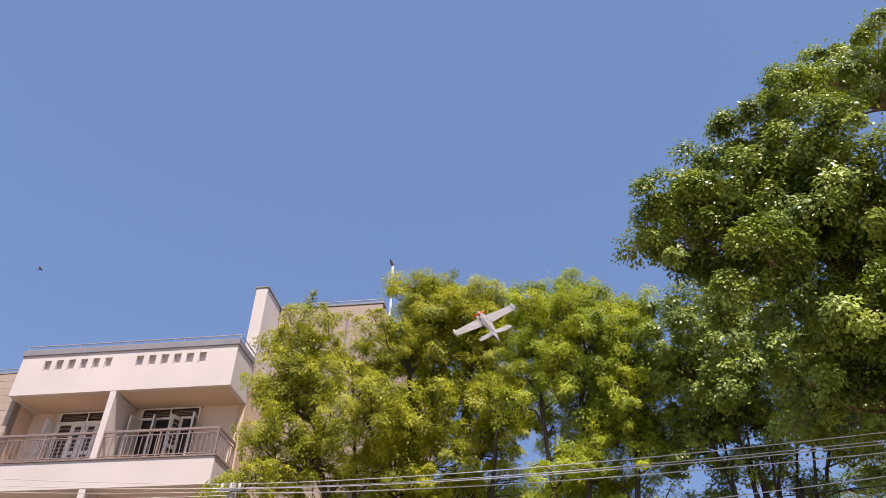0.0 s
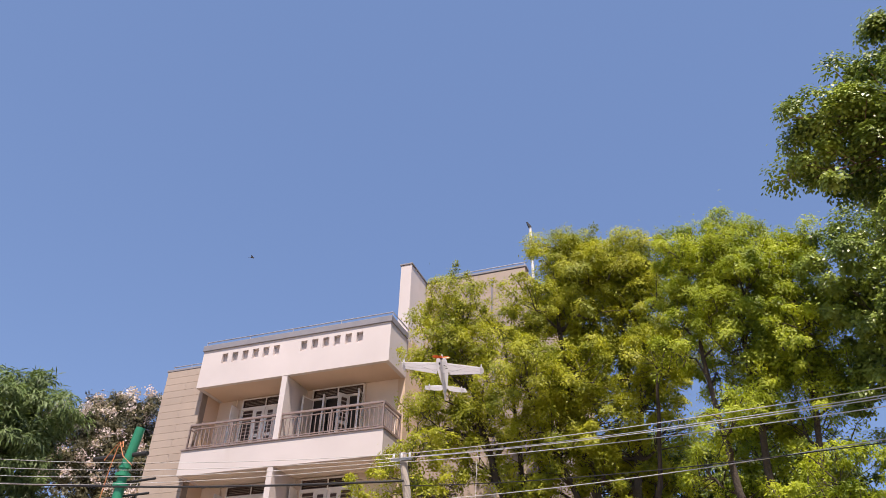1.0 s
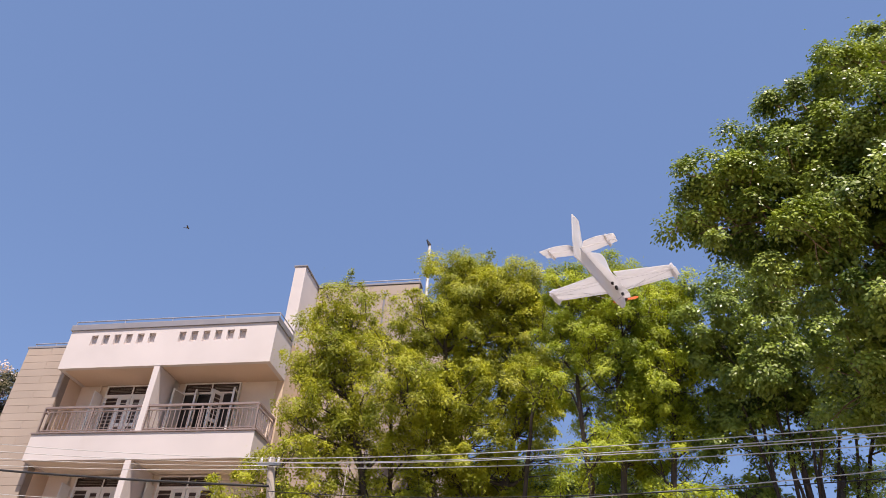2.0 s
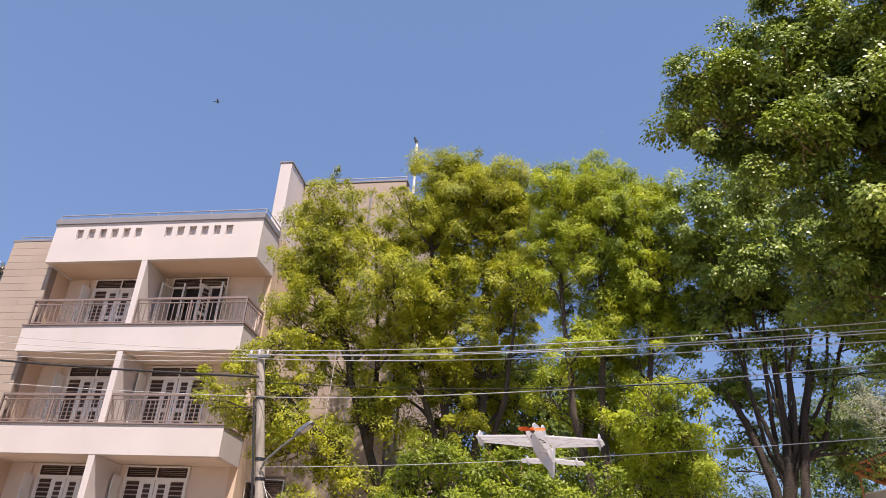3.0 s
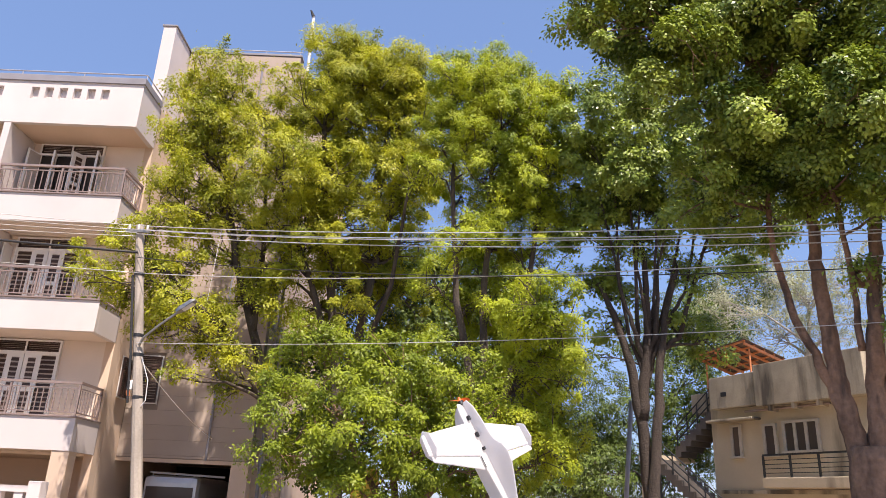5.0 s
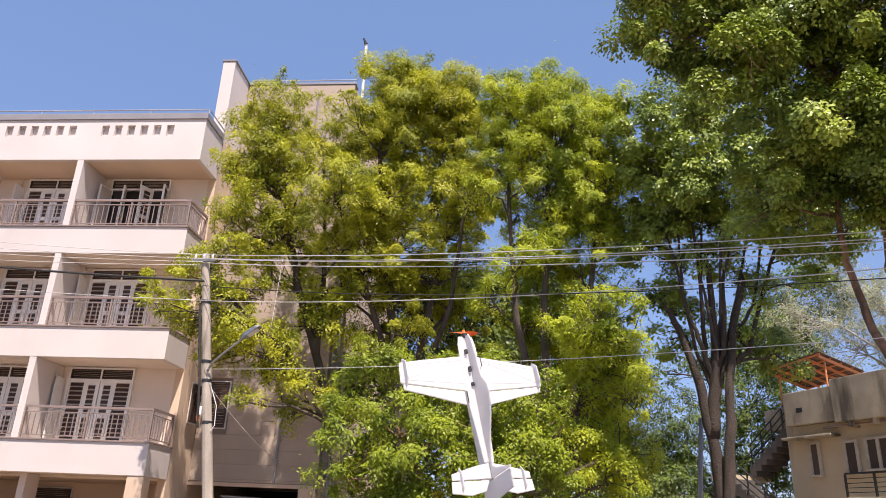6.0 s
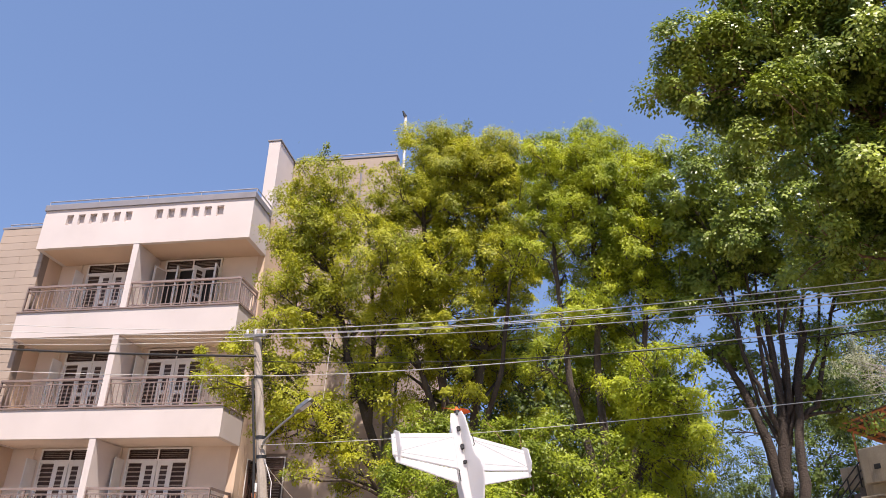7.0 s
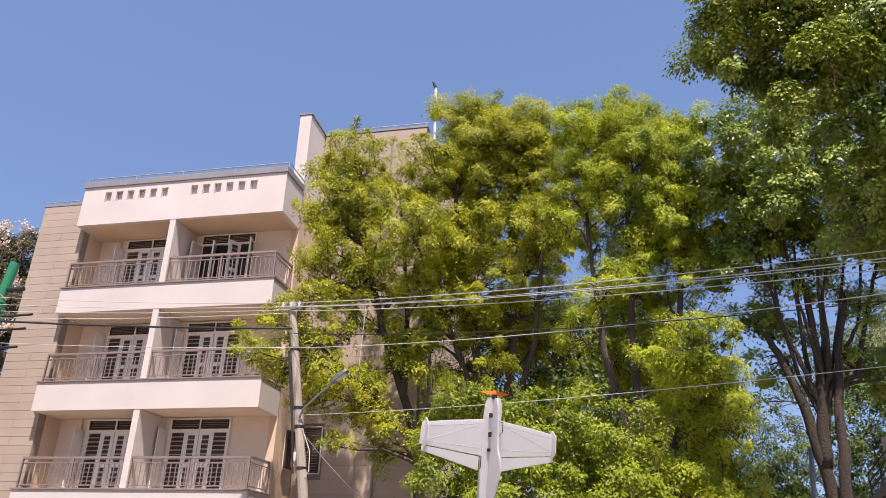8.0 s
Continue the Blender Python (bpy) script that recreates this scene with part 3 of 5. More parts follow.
for dz, dy, sg, zr in ((6.38, -0.1, 0.225, 4.696), (6.32, -0.06, 0.235, 4.61), (6.26, -0.2, 0.24, 4.567), (6.20, -0.14, 0.251, 4.473)):
    wire("overhead_wire", (along(6.3).x, 13 + dy, dz), (7.84, 6.37, zr), sg, 0.0062, WIRE, "thin bare aluminium wire strung along the street")
wire("overhead_cable", (along(5.75).x, 12.9, 5.75), (7.84, 6.37, 4.297), 0.356, 0.0065, CABLE, "black insulated cable strung along the street")
wire("overhead_wire", (along(5.45).x, 12.9, 5.45), (7.84, 6.37, 4.498), 0.293, 0.0066, WIRE, "bare wire below the black cable")
wire("overhead_wire", (along(4.15).x, 12.9, 4.15), (7.84, 6.37, 3.798), 0.188, 0.0048, WIRE, "single low service wire across the street")
for za, zb, sg in ((6.36, 8.5, 0.38), (6.28, 8.2, 0.38), (6.22, 7.95, 0.40), (6.15, 7.7, 0.42)):
    wire("overhead_wire", (along(6.2).x, 12.85, za), (-24.0, 12.85, zb), sg, 0.006, WIRE, "thin bare aluminium wire strung past the balconies")
wire("overhead_cable", (along(5.8).x, 12.88, 5.84), (-24.0, 12.88, 7.75), 0.30, 0.022, CABLE, "thick twisted black cable strung past the balconies")
wire("overhead_wire", (along(5.45).x, 12.88, 5.45), (-24.0, 12.88, 7.1), 0.30, 0.006, WIRE, "thin bare wire below the black cable")
wire("service_drop", along(3.95) + Vector((0, -0.08, 0)), (-6.6, 21.7, 3.2), 0.12, 0.008, FRAME, "pale service cable running down to the building")
wire("hanging_cord", (-5.71, 17.08, 7.83), (-5.79, 17.08, 6.04), 0.05, 0.005, FRAME, "pale cord hanging from a branch")


# ---- house across the street corner ----
def casement(h, name, u0, u1, z0, z1, n, open_first=False):
    # dark-coloured sheet behind the sashes stands in for the unlit room
    win = part(name, box(u0, u1, -0.02, 0.03, z0, z1), DARK, h, "dark window with cream wooden frame")
    bm = bmesh.new()
    step = (u1 - u0) / n
    for i in range(n + 1):
        add_box(bm, u0 + i * step - 0.045, u0 + i * step + 0.045, -0.09, -0.02, z0, z1)
    add_box(bm, u0 - 0.045, u1 + 0.045, -0.09, -0.02, z1, z1 + 0.07)
    add_box(bm, u0 - 0.08, u1 + 0.08, -0.14, -0.02, z0 - 0.06, z0)
    part("frame", bm, FRAME_OLD, win)
    for i in range(n):
        if i == 0 and open_first:
            m = Matrix.Translation((u0, -0.1, 0)) @ pose(0, 0, 0, 0, 0, -115) @ Matrix.Translation((-u0, 0, 0))
            bm = bmesh.new()
            for a in ((u0, u0 + 0.06, z0, z1), (u0 + step - 0.06, u0 + step, z0, z1), (u0 + 0.06, u0 + step - 0.06, z0, z0 + 0.06), (u0 + 0.06, u0 + step - 0.06, z1 - 0.06, z1)):
                add_box(bm, a[0], a[1], -0.02, 0.02, a[2], a[3], m)
            part("open_sash", bm, FRAME_OLD, win)
            continue
        part("pane", box(u0 + i * step + 0.045, u0 + (i + 1) * step - 0.045, -0.05, -0.04, z0, z1), GLASS, win)


def old_house():
    h = thing("old_house", 10.36, 21.3, 0, "stained cream two-storey house with a flat roof", "house", rz=-62.6)

    def put(name, bm, mat, label="", parent=None):
        return part(name, bm, mat, parent or h, label)

    put("wall", box(2.2, 14.0, 0.0, 0.25, 0, 6.30), OLDWALL)
    put("wall", box(-3.45, 2.2, 0.0, 0.25, 0, 5.85), OLDWALL)
    put("end_wall", box(-3.45, -3.2, 0.25, 9, 0, 5.6), OLDWALL)
    put("rear_wall", box(-3.2, 14.0, 8.75, 9, 0, 5.9), OLDWALL)
    put("roof_slab", box(-3.45, 14.0, 0.25, 8.75, 5.52, 5.645), OLDTOP)
    put("wall_coping", box(2.2, 14.0, -0.05, 0.3, 6.30, 6.37, 0.015), OLDTOP)
    put("parapet", box(-1.3, 2.2, -0.42, -0.002, 4.90, 6.14, 0.02), OLDTOP)
    put("parapet", box(-3.15, -1.32, -0.30, -0.002, 4.98, 5.98, 0.02), OLDTOP)
    put("vent", box(-2.7, -2.48, -0.315, -0.29, 5.34, 5.48), BLACKIRON)
    put("terrace_edge", box(-4.45, -3.45, 0.2, 6.0, 5.0, 5.645, 0.02), OLDTOP)
    for u in (-0.9, -0.1, 0.7):
        put("bracket", box(u, u + 0.09, -0.40, -0.002, 4.74, 4.90), OLDTOP)
    put("pipe", tube([(-1.9, -0.2, 4.82), (1.0, -0.22, 4.80)], 0.035), RAIL)
    casement(h, "window", 2.83, 4.47, 3.70, 4.66, 3, True)
    put("sunshade", box(2.6, 4.75, -0.5, -0.002, 4.80, 4.88, 0.02), OLDTOP)
    casement(h, "window", -0.7, 0.41, 3.60, 4.38, 3)
    casement(h, "window", -1.40, -1.0, 3.52, 4.35, 1)
    casement(h, "window", -2.61, -2.28, 3.52, 4.40, 1)
    put("sunshade", box(-3.3, -1.5, -0.42, -0.002, 4.56, 4.63, 0.02), OLDTOP)
    put("balcony_slab", box(-1.05, 1.8, -0.75, -0.002, 2.55, 2.83, 0.02), OLDWALL)
    put("string_course", box(-3.45, 14, -0.06, -0.002, 2.42, 2.53), OLDTOP)
    rail = put("balcony_railing", box(-0.97, 1.72, -0.75, -0.70, 3.42, 3.47), BLACKIRON)
    for z in (2.95, 3.07, 3.19, 3.31):
        put("rail_bar", box(-0.97, 1.72, -0.735, -0.715, z - 0.01, z + 0.01), BLACKIRON, parent=rail)
    for u in (-0.97, -0.08, 0.81, 1.70):
        put("rail_post", box(u - 0.025, u + 0.025, -0.75, -0.70, 2.83, 3.42), BLACKIRON, parent=rail)
    # outside stair before the end of the front
    for i in range(7):
        put("step", box(-3.46 - (i + 1) * 0.24, -3.46 - i * 0.24, 0.02, 0.95, 4.62 - i * 0.17, 4.98 - i * 0.17), STAIR)
    put("landing", box(-5.9, -5.14, -0.95, 0.95, 3.46, 3.62), OLDWALL)
    for i in range(12):
        put("step", box(-5.14 + i * 0.24, -5.14 + (i + 1) * 0.24, -0.95, -0.08, 3.12 - i * 0.17, 3.46 - i * 0.17), STAIR)
    put("landing_pier", box(-5.85, -5.6, -0.9, -0.6, 0, 3.46), OLDWALL)
    for dz in (0.25, 0.48, 0.72):
        put("stair_rail", tube([(-3.5, 0.04, 4.98 + dz), (-5.14, 0.04, 3.82 + dz)], 0.022, 6), BLACKIRON)
        put("stair_rail", tube([(-5.14, -0.92, 3.46 + dz), (-2.3, -0.92, 1.45 + dz)], 0.022, 6), BLACKIRON)
    for k in range(4):
        put("stair_post", tube([(-3.6 - k * 0.48, 0.04, 4.85 - k * 0.34), (-3.6 - k * 0.48, 0.04, 5.63 - k * 0.34)], 0.024, 6), BLACKIRON)
    for k in range(5):
        put("stair_post", tube([(-5.0 + k * 0.65, -0.92, 3.3 - k * 0.46), (-5.0 + k * 0.65, -0.92, 4.08 - k * 0.46)], 0.024, 6), BLACKIRON)
    return h


def roof_pergola():
    p = thing("roof_shelter", 9.46, 22.88, 5.645, "orange steel-framed roof shelter with dark sheeting", "roof shelter", rz=-62.6)
    tilt = Matrix(((1, 0, 0, 0), (0, 1, 0, 0), (0.09, -0.21, 1, 1.33), (0, 0, 0, 1)))
    for x in (-0.12, -1.92):
        for y in (0.36, 1.62):
            part("post", tube([(x, y, 0), (x, y, 1.29 + 0.09 * x - 0.21 * y)], 0.03), ORANGE_WOOD, p)
    for x in (-2.0, -1.6, -1.2, -0.8, -0.4, 0.0):
        part("rafter", box(x - 0.025, x + 0.025, 0.0, 1.75, -0.04, 0.035, 0, tilt), ORANGE_WOOD, p)
    for y in (0.0, 0.44, 0.88, 1.32, 1.75):
        part("purlin", box(-2.05, 0.05, y - 0.025, y + 0.025, 0.037, 0.08, 0, tilt), ORANGE_WOOD, p)
    bm = bmesh.new()
    n = 48
    for i in range(n):
        x0, x1 = -2.1 + i * 2.2 / n, -2.1 + (i + 1) * 2.2 / n
        a, b = 0.09 + 0.018 * (i % 2), 0.09 + 0.018 * ((i + 1) % 2)
        bm.faces.new([bm.verts.new(tilt @ Vector(c)) for c in ((x0, -0.06, a), (x1, -0.06, b), (x1, 1.82, b), (x0, 1.82, a))])
    bmesh.ops.remove_doubles(bm, verts=bm.verts[:], dist=1e-4)
    bmesh.ops.solidify(bm, geom=bm.faces[:], thickness=0.006)
    part("sheeting", bm, ROOFSHEET, p)


FRAME_OLD = material("old_cream_wood", (0.46, 0.41, 0.33), 0.7, 0.12, 6)
old_house()
roof_pergola()


# ---- green pipe stack by the blossom tree ----
def green_pipe():
    g = thing("green_pipe", -13.95, 14.2, 0, "tall green plastic pipe with an open slanted top", "pipe")
    bm = bmesh.new()
    add_tube(bm, [(-0.1, 0, 0), (-0.1, 0, 7.3), (-0.02, 0, 7.7), (0.06, 0, 8.25)], [0.12, 0.12, 0.12, 0.12], 16)
    part("pipe", bm, GREENPAINT, g)
    for z in (6.35, 6.75, 7.0):
        part("collar", tube([(-0.1, 0, z), (-0.1, 0, z + 0.08)], 0.19, 16), GREENPAINT, g)
    for z, x0, x1 in ((6.55, -0.9, 0.7), (6.1, -1.1, 0.6), (6.9, -0.4, 0.8)):
        part("scaffold_bar", tube([(x0, 0.15, z), (x1, 0.15, z + 0.04)], 0.03, 8), CABLE, g)
    part("collar", tube([(-0.1, 0, 7.2), (-0.1, 0, 7.26)], 0.15, 16), GREENPAINT, g)
    part("cross_pipe", tube([(-1.2, 0, 7.55), (0.5, 0, 7.55)], 0.06, 10), CABLE, g)
    part("rope", tube([(-0.55, -0.1, 6.3), (-0.5, -0.1, 7.2), (-0.42, -0.1, 7.75), (-0.3, -0.1, 7.9), (-0.15, -0.2, 7.7)], 0.014, 6), ORANGE_WOOD, g)
    part("rope", tube([(-0.75, -0.1, 7.45), (-0.5, -0.1, 7.8), (-0.4, -0.1, 7.9), (-0.05, -0.22, 7.45), (0.3, -0.2, 7.2)], 0.011, 6), ORANGE_WOOD, g)


green_pipe()


# ---- trees ----
def leaf_mesh(name, at, way, up, length, width, mat):
    """Many small folded leaves in one mesh: base, sides and tip."""
    n = len(at)
    side = np.cross(way, up)
    side /= np.linalg.norm(side, axis=1)[:, None] + 1e-9
    nrm = np.cross(side, way)
    L, W = length[:, None], width[:, None]
    rim = [(0.0, 0.0, 0.0), (0.48, 0.5, 0.12), (1.0, 0.0, -0.12), (0.48, -0.5, 0.12)]
    k = len(rim)
    v = np.empty((n, k, 3))
    for i, (a, b, c) in enumerate(rim):
        v[:, i] = at + way * L * a + side * W * b + nrm * (W if 0 < i and b else L) * c
    me = bpy.data.meshes.new(name)
    me.vertices.add(k * n)
    me.vertices.foreach_set("co", v.ravel())
    me.loops.add(k * n)
    me.loops.foreach_set("vertex_index", np.arange(k * n, dtype=np.int32))
    me.polygons.add(n)
    me.polygons.foreach_set("loop_start", np.arange(0, k * n, k, dtype=np.int32))
    me.update(calc_edges=True)
    me.materials.append(mat)
    return me


def unit(a):
    return a / (np.linalg.norm(a, axis=1)[:, None] + 1e-9)


def tree(name, label, foot, stems, clumps, leaf, per_m2, leaf_mat, bark, seed, spray=0.17, droop=0.35, sub=9, twigs=7, stem_r=0.1, lift=0.6, group="", flowers=None, swell=1.0, fill=0.0, flat=0.7, slim=0.42, loose=0.25, shoots=0, rise=1.0, dome=1.0, jit=0.28):
    """A tree: stems as tapered tubes, limbs to each clump, twigs, and leaves in sprays at the twig ends."""
    rng = np.random.default_rng(seed)
    clumps = [(x, y, z, r * swell) for x, y, z, r in clumps]
    extra = []
    for i, a in enumerate(clumps):
        for b in clumps[i + 1:]:
            apart = math.dist(a[:3], b[:3])
            if 0.9 < apart < 2.1 and rng.random() < fill:
                extra.append((*[(a[k] + b[k]) / 2 + rng.normal(0, 0.18) for k in range(3)], 0.36 * (a[3] + b[3])))
    clumps = clumps + extra
    t = thing(name, *foot, label, "tree", group)
    o = np.array(foot)
    bm = bmesh.new()
    nodes = []
    for pts, r0, r1 in stems:
        pts = [np.array(p, float) - o for p in pts]
        fine, m = [], 5
        for a, b in zip(pts, pts[1:]):
            for k in range(m):
                fine.append(a + (b - a) * k / m + rng.normal(0, 0.012, 3) * (1 if k else 0))
        fine.append(pts[-1])
        radii = [r0 + (r1 - r0) * (i / (len(fine) - 1)) ** 0.8 for i in range(len(fine))]
        add_tube(bm, fine, [r * (1 + rng.normal(0, 0.035)) for r in radii], 10)
        nodes += [(p, r) for p, r in zip(fine, radii)]
    place = np.array([p for p, r in nodes])
    thick = np.array([r for p, r in nodes])
    part("trunk", bm, bark, t, smooth=True)
    limbs = bmesh.new()
    A, WAY, UP, SIZE = [], [], [], []
    for cx, cy, cz, cr in clumps:
        c = np.array((cx, cy, cz)) - o
        # nearest node that lies below the clump
        score = np.linalg.norm(place - c, axis=1) + 2.5 * np.maximum(0, place[:, 2] - (c[2] - 0.35 * cr))
        k = int(np.argmin(score))
        a, r = place[k], min(thick[k] * 0.6, stem_r * 0.55)
        mid = (a + c) / 2 + np.array((0, 0, 0.12 * np.linalg.norm(c - a))) + rng.normal(0, 0.12, 3)
        path = [a, a * 0.6 + mid * 0.4 + rng.normal(0, 0.04, 3), mid, mid * 0.5 + c * 0.5 + rng.normal(0, 0.06, 3), c]
        add_tube(limbs, path, [r, r * 0.85, r * 0.65, r * 0.48, r * 0.3], 6)
        ns = max(5, int(sub * cr * cr * 5.0))
        dirs = unit(rng.normal(0, 1, (ns, 3)) + np.array((0, 0, 0.15)))
        rad = cr * rng.uniform(0.30, 1.08, ns) ** 0.45
        ends = c + dirs * rad[:, None] * np.array((1.0, 1.0, 0.85))
        for e in ends[: int(twigs * max(1, cr * 1.5))]:
            s = path[int(rng.integers(2, 5))]
            w = (s + e) / 2 + rng.normal(0, 0.06, 3)
            add_tube(limbs, [s, w, e], [r * 0.32, r * 0.22, 0.006], 4, False)
        # sprays of leaves
        total = int(per_m2 * cr * cr * 3.1)
        own = rng.integers(0, ns, total)
        size = rng.uniform(0.6, 1.35, ns) ** 1.2
        axis = unit(dirs * 0.7 + np.array((0.1, -0.25, 0.6)))[own]
        out = unit(rng.normal(0, 1, (total, 3)) + axis * dome)
        p = ends[own] + out * (spray * 1.55 * size[own] * rng.uniform(0.45, 1.06, total))[:, None] * np.array((1, 1, flat))
        p += rng.normal(0, 1, (total, 3)) * (spray * 0.9 * (rng.random(total) < loose))[:, None]
        u = unit(out * 0.75 + axis * 0.3 + rng.normal(0, jit, (total, 3)) + np.array((0.12, -0.42, 0.36)) * lift)
        w = rng.normal(0, 0.8, (total, 3)) + out * 0.5 - np.array((0, 0, droop * 1.6))
        w = unit(w - u * np.sum(w * u, axis=1)[:, None] + out * 0.25)
        A.append(p), WAY.append(w), UP.append(u), SIZE.append(leaf * rng.uniform(0.65, 1.25, total))
        # long leafy shoots that break the outline
        for _ in range(shoots):
            way = rng.normal(0, 0.55, 3) + np.array((0, -0.1, rise))
            way /= np.linalg.norm(way)
            s = c + np.clip(rng.normal(0, 0.35, 3), -0.5, 0.5) * cr
            far = cr * rng.uniform(0.8, 1.3)
            bend = rng.normal(0, 0.07, 3) - np.array((0, 0, 0.10))
            add_tube(limbs, [s, s + way * far * 0.5, s + way * far + bend], [0.014, 0.010, 0.004], 4, False)
            m = int(190 * far)
            q = rng.uniform(0.2, 1.04, m)
            girth = 0.04 + 0.15 * np.sin(np.pi * np.clip(q * 0.95, 0, 1)) ** 0.7
            out = unit(rng.normal(0, 1, (m, 3)))
            p = s + way * (far * q)[:, None] + bend * (q * q)[:, None] + out * (girth * rng.uniform(0.2, 1.0, m))[:, None]
            u = unit(rng.normal(0, 0.6, (m, 3)) + out * 0.4 + np.array((0.15, -0.35, 0.6)))
            w = unit(out * 0.8 + rng.normal(0, 0.5, (m, 3)) - np.array((0, 0, droop)))
            A.append(p), WAY.append(w), UP.append(u), SIZE.append(leaf * rng.uniform(0.65, 1.2, m))
    part("branchwork", limbs, bark, t, smooth=True)["kind"] = "stuff"
    A, WAY, UP, SIZE = np.concatenate(A), np.concatenate(WAY), np.concatenate(UP), np.concatenate(SIZE)
    crown = new("crown", leaf_mesh("crown", A, WAY, UP, SIZE, SIZE * rng.uniform(0.85, 1.15, len(SIZE)) * slim, leaf_mat))
    crown.parent = t
    crown["kind"] = "stuff"
    if flowers:
        tops = []
        for cx, cy, cz, cr in clumps:
            c = np.array((cx, cy, cz)) - o
            for _ in range(int(11 * cr)):
                dv = rng.normal(0, 1, 3) + np.array((0.1, -0.6, 0.8))
                tops.append(c + dv / np.linalg.norm(dv) * cr * rng.uniform(0.9, 1.15))
        tops = np.repeat(np.array(tops), 70, axis=0)
        tops = tops + rng.normal(0, 0.13, tops.shape)
        w = unit(rng.normal(0, 1, tops.shape))
        u = unit(rng.normal(0, 1, tops.shape) + np.array((0, -0.4, 0.6)))
        s = rng.uniform(0.08, 0.14, len(tops))
        b = new("blossom", leaf_mesh("blossom", tops, w, u, s, s * 0.7, FLOWER))
        b.parent = t
        b["kind"] = "stuff"
        b["label"] = "pale pink-white flower heads"
    return t


def nearer(p, k):
    """A place on the same line of sight, k times as far from the standing eye."""
    return tuple(EYE[i] + k * (p[i] - EYE[i]) for i in range(3))


LEAN_TREES = "roadside trees"
DEEP = 1.25
CL_A = [(-5.6, 13.9, 6.7, 0.51), (-5.0, 14.3, 6.6, 0.52), (-4.1, 14.7, 6.6, 0.56), (-3.3, 13.9, 6.9, 0.53), (-3.4, 14.3, 6.0, 0.50), (-4.1, 14.7, 5.6, 0.44), (-4.4, 13.9, 4.8, 0.39), (-4.2, 14.3, 4.2, 0.42), (-4.4, 14.7, 3.6, 0.33), (-5.0, 13.9, 5.0, 0.35), (-5.7, 14.3, 4.9, 0.41), (-6.3, 14.7, 4.6, 0.40), (-6.4, 13.9, 5.3, 0.41), (-5.8, 14.3, 5.8, 0.44),
        (-5.3, 13.8, 10.4, 0.53), (-4.9, 14.2, 10.1, 0.60), (-6.1, 14.6, 10.2, 0.62), (-5.8, 13.8, 8.9, 0.58), (-5.0, 14.2, 9.2, 0.65), (-5.5, 14.6, 8.4, 0.66), (-4.3, 13.8, 8.2, 0.55), (-5.9, 14.2, 7.8, 0.54), (-5.1, 14.6, 7.5, 0.64), (-4.2, 13.8, 9.1, 0.50),
        (-5.6, 13.8, 9.1, 0.78), (-5.2, 14.5, 10.6, 0.76), (-5.45, 13.3, 7.7, 0.58), (-5.6, 13.3, 6.7, 0.62), (-5.2, 14.1, 8.6, 0.95), (-4.7, 14.3, 7.1, 0.98), (-6.5, 13.1, 6.1, 0.56),
        (-6.6, 12.8, 5.2, 0.51), (-5.6, 13.4, 5.5, 0.57), (-4.9, 13.6, 4.6, 0.54), (-4.1, 14.4, 5.4, 0.71), (-3.9, 14.0, 3.8, 0.5), (-4.5, 15.4, 10.1, 0.69), (-5.0, 13.6, 3.7, 0.34)]
CL_B = [(-0.8, 15.1, 10.5, 0.54), (-0.8, 15.4, 9.3, 0.53), (-0.7, 15.7, 11.6, 0.43), (-1.0, 15.1, 8.4, 0.51), (-0.6, 15.4, 8.2, 0.44),
        (-2.7, 14.7, 11.9, 0.36), (-2.2, 15.0, 11.9, 0.37), (-3.4, 15.3, 12.2, 0.32), (-1.3, 14.7, 11.6, 0.38), (-0.9, 15.0, 11.6, 0.36), (-2.4, 15.1, 9.1, 0.63), (-1.9, 15.4, 8.5, 0.63), (-2.8, 15.7, 8.6, 0.56), (-2.2, 15.1, 9.8, 0.53),
        (-2.9, 14.8, 6.7, 0.62), (-2.4, 15.2, 6.2, 0.56), (-2.9, 15.6, 5.6, 0.57), (-2.1, 14.8, 5.3, 0.54), (-1.9, 15.2, 6.8, 0.62), (-1.2, 15.6, 7.8, 0.65), (-3.2, 14.8, 5.0, 0.43),
        (-2.7, 14.8, 9.9, 0.73), (-3.4, 15.2, 10.6, 0.69), (-2.3, 15.6, 10.9, 0.70), (-3.7, 14.8, 9.0, 0.66), (-2.7, 15.2, 8.6, 0.72), (-1.7, 15.6, 10.0, 0.75), (-3.2, 14.8, 7.7, 0.63), (-1.5, 15.2, 11.2, 0.63), (-2.8, 15.6, 11.7, 0.65), (-3.9, 14.8, 9.9, 0.54),
        (-2.85, 14.7, 11.25, 0.85), (-3.4, 14.1, 10.0, 0.77), (-2.2, 14.8, 10.7, 1.07), (-1.4, 15.4, 11.5, 0.77), (-3.6, 13.5, 7.9, 0.94), (-2.6, 14.1, 8.1, 0.96), (-2.3, 14.6, 7.2, 0.97),
        (-3.1, 14.2, 6.8, 0.82), (-0.9, 14.0, 8.1, 0.88), (-0.9, 15.0, 10.0, 0.85), (-1.1, 15.5, 7.2, 0.88), (-3.5, 15.1, 5.9, 0.74), (-2.3, 15.8, 6.2, 0.89), (-1.5, 15.2, 9.4, 0.75), (-0.2, 15.4, 9.0, 0.75),
        (-2.8, 16.6, 9.2, 0.8), (-1.6, 16.8, 8.3, 0.9), (-0.8, 16.9, 9.6, 0.8), (-2.2, 16.8, 7.0, 0.9), (-1.0, 16.8, 6.2, 0.9)]
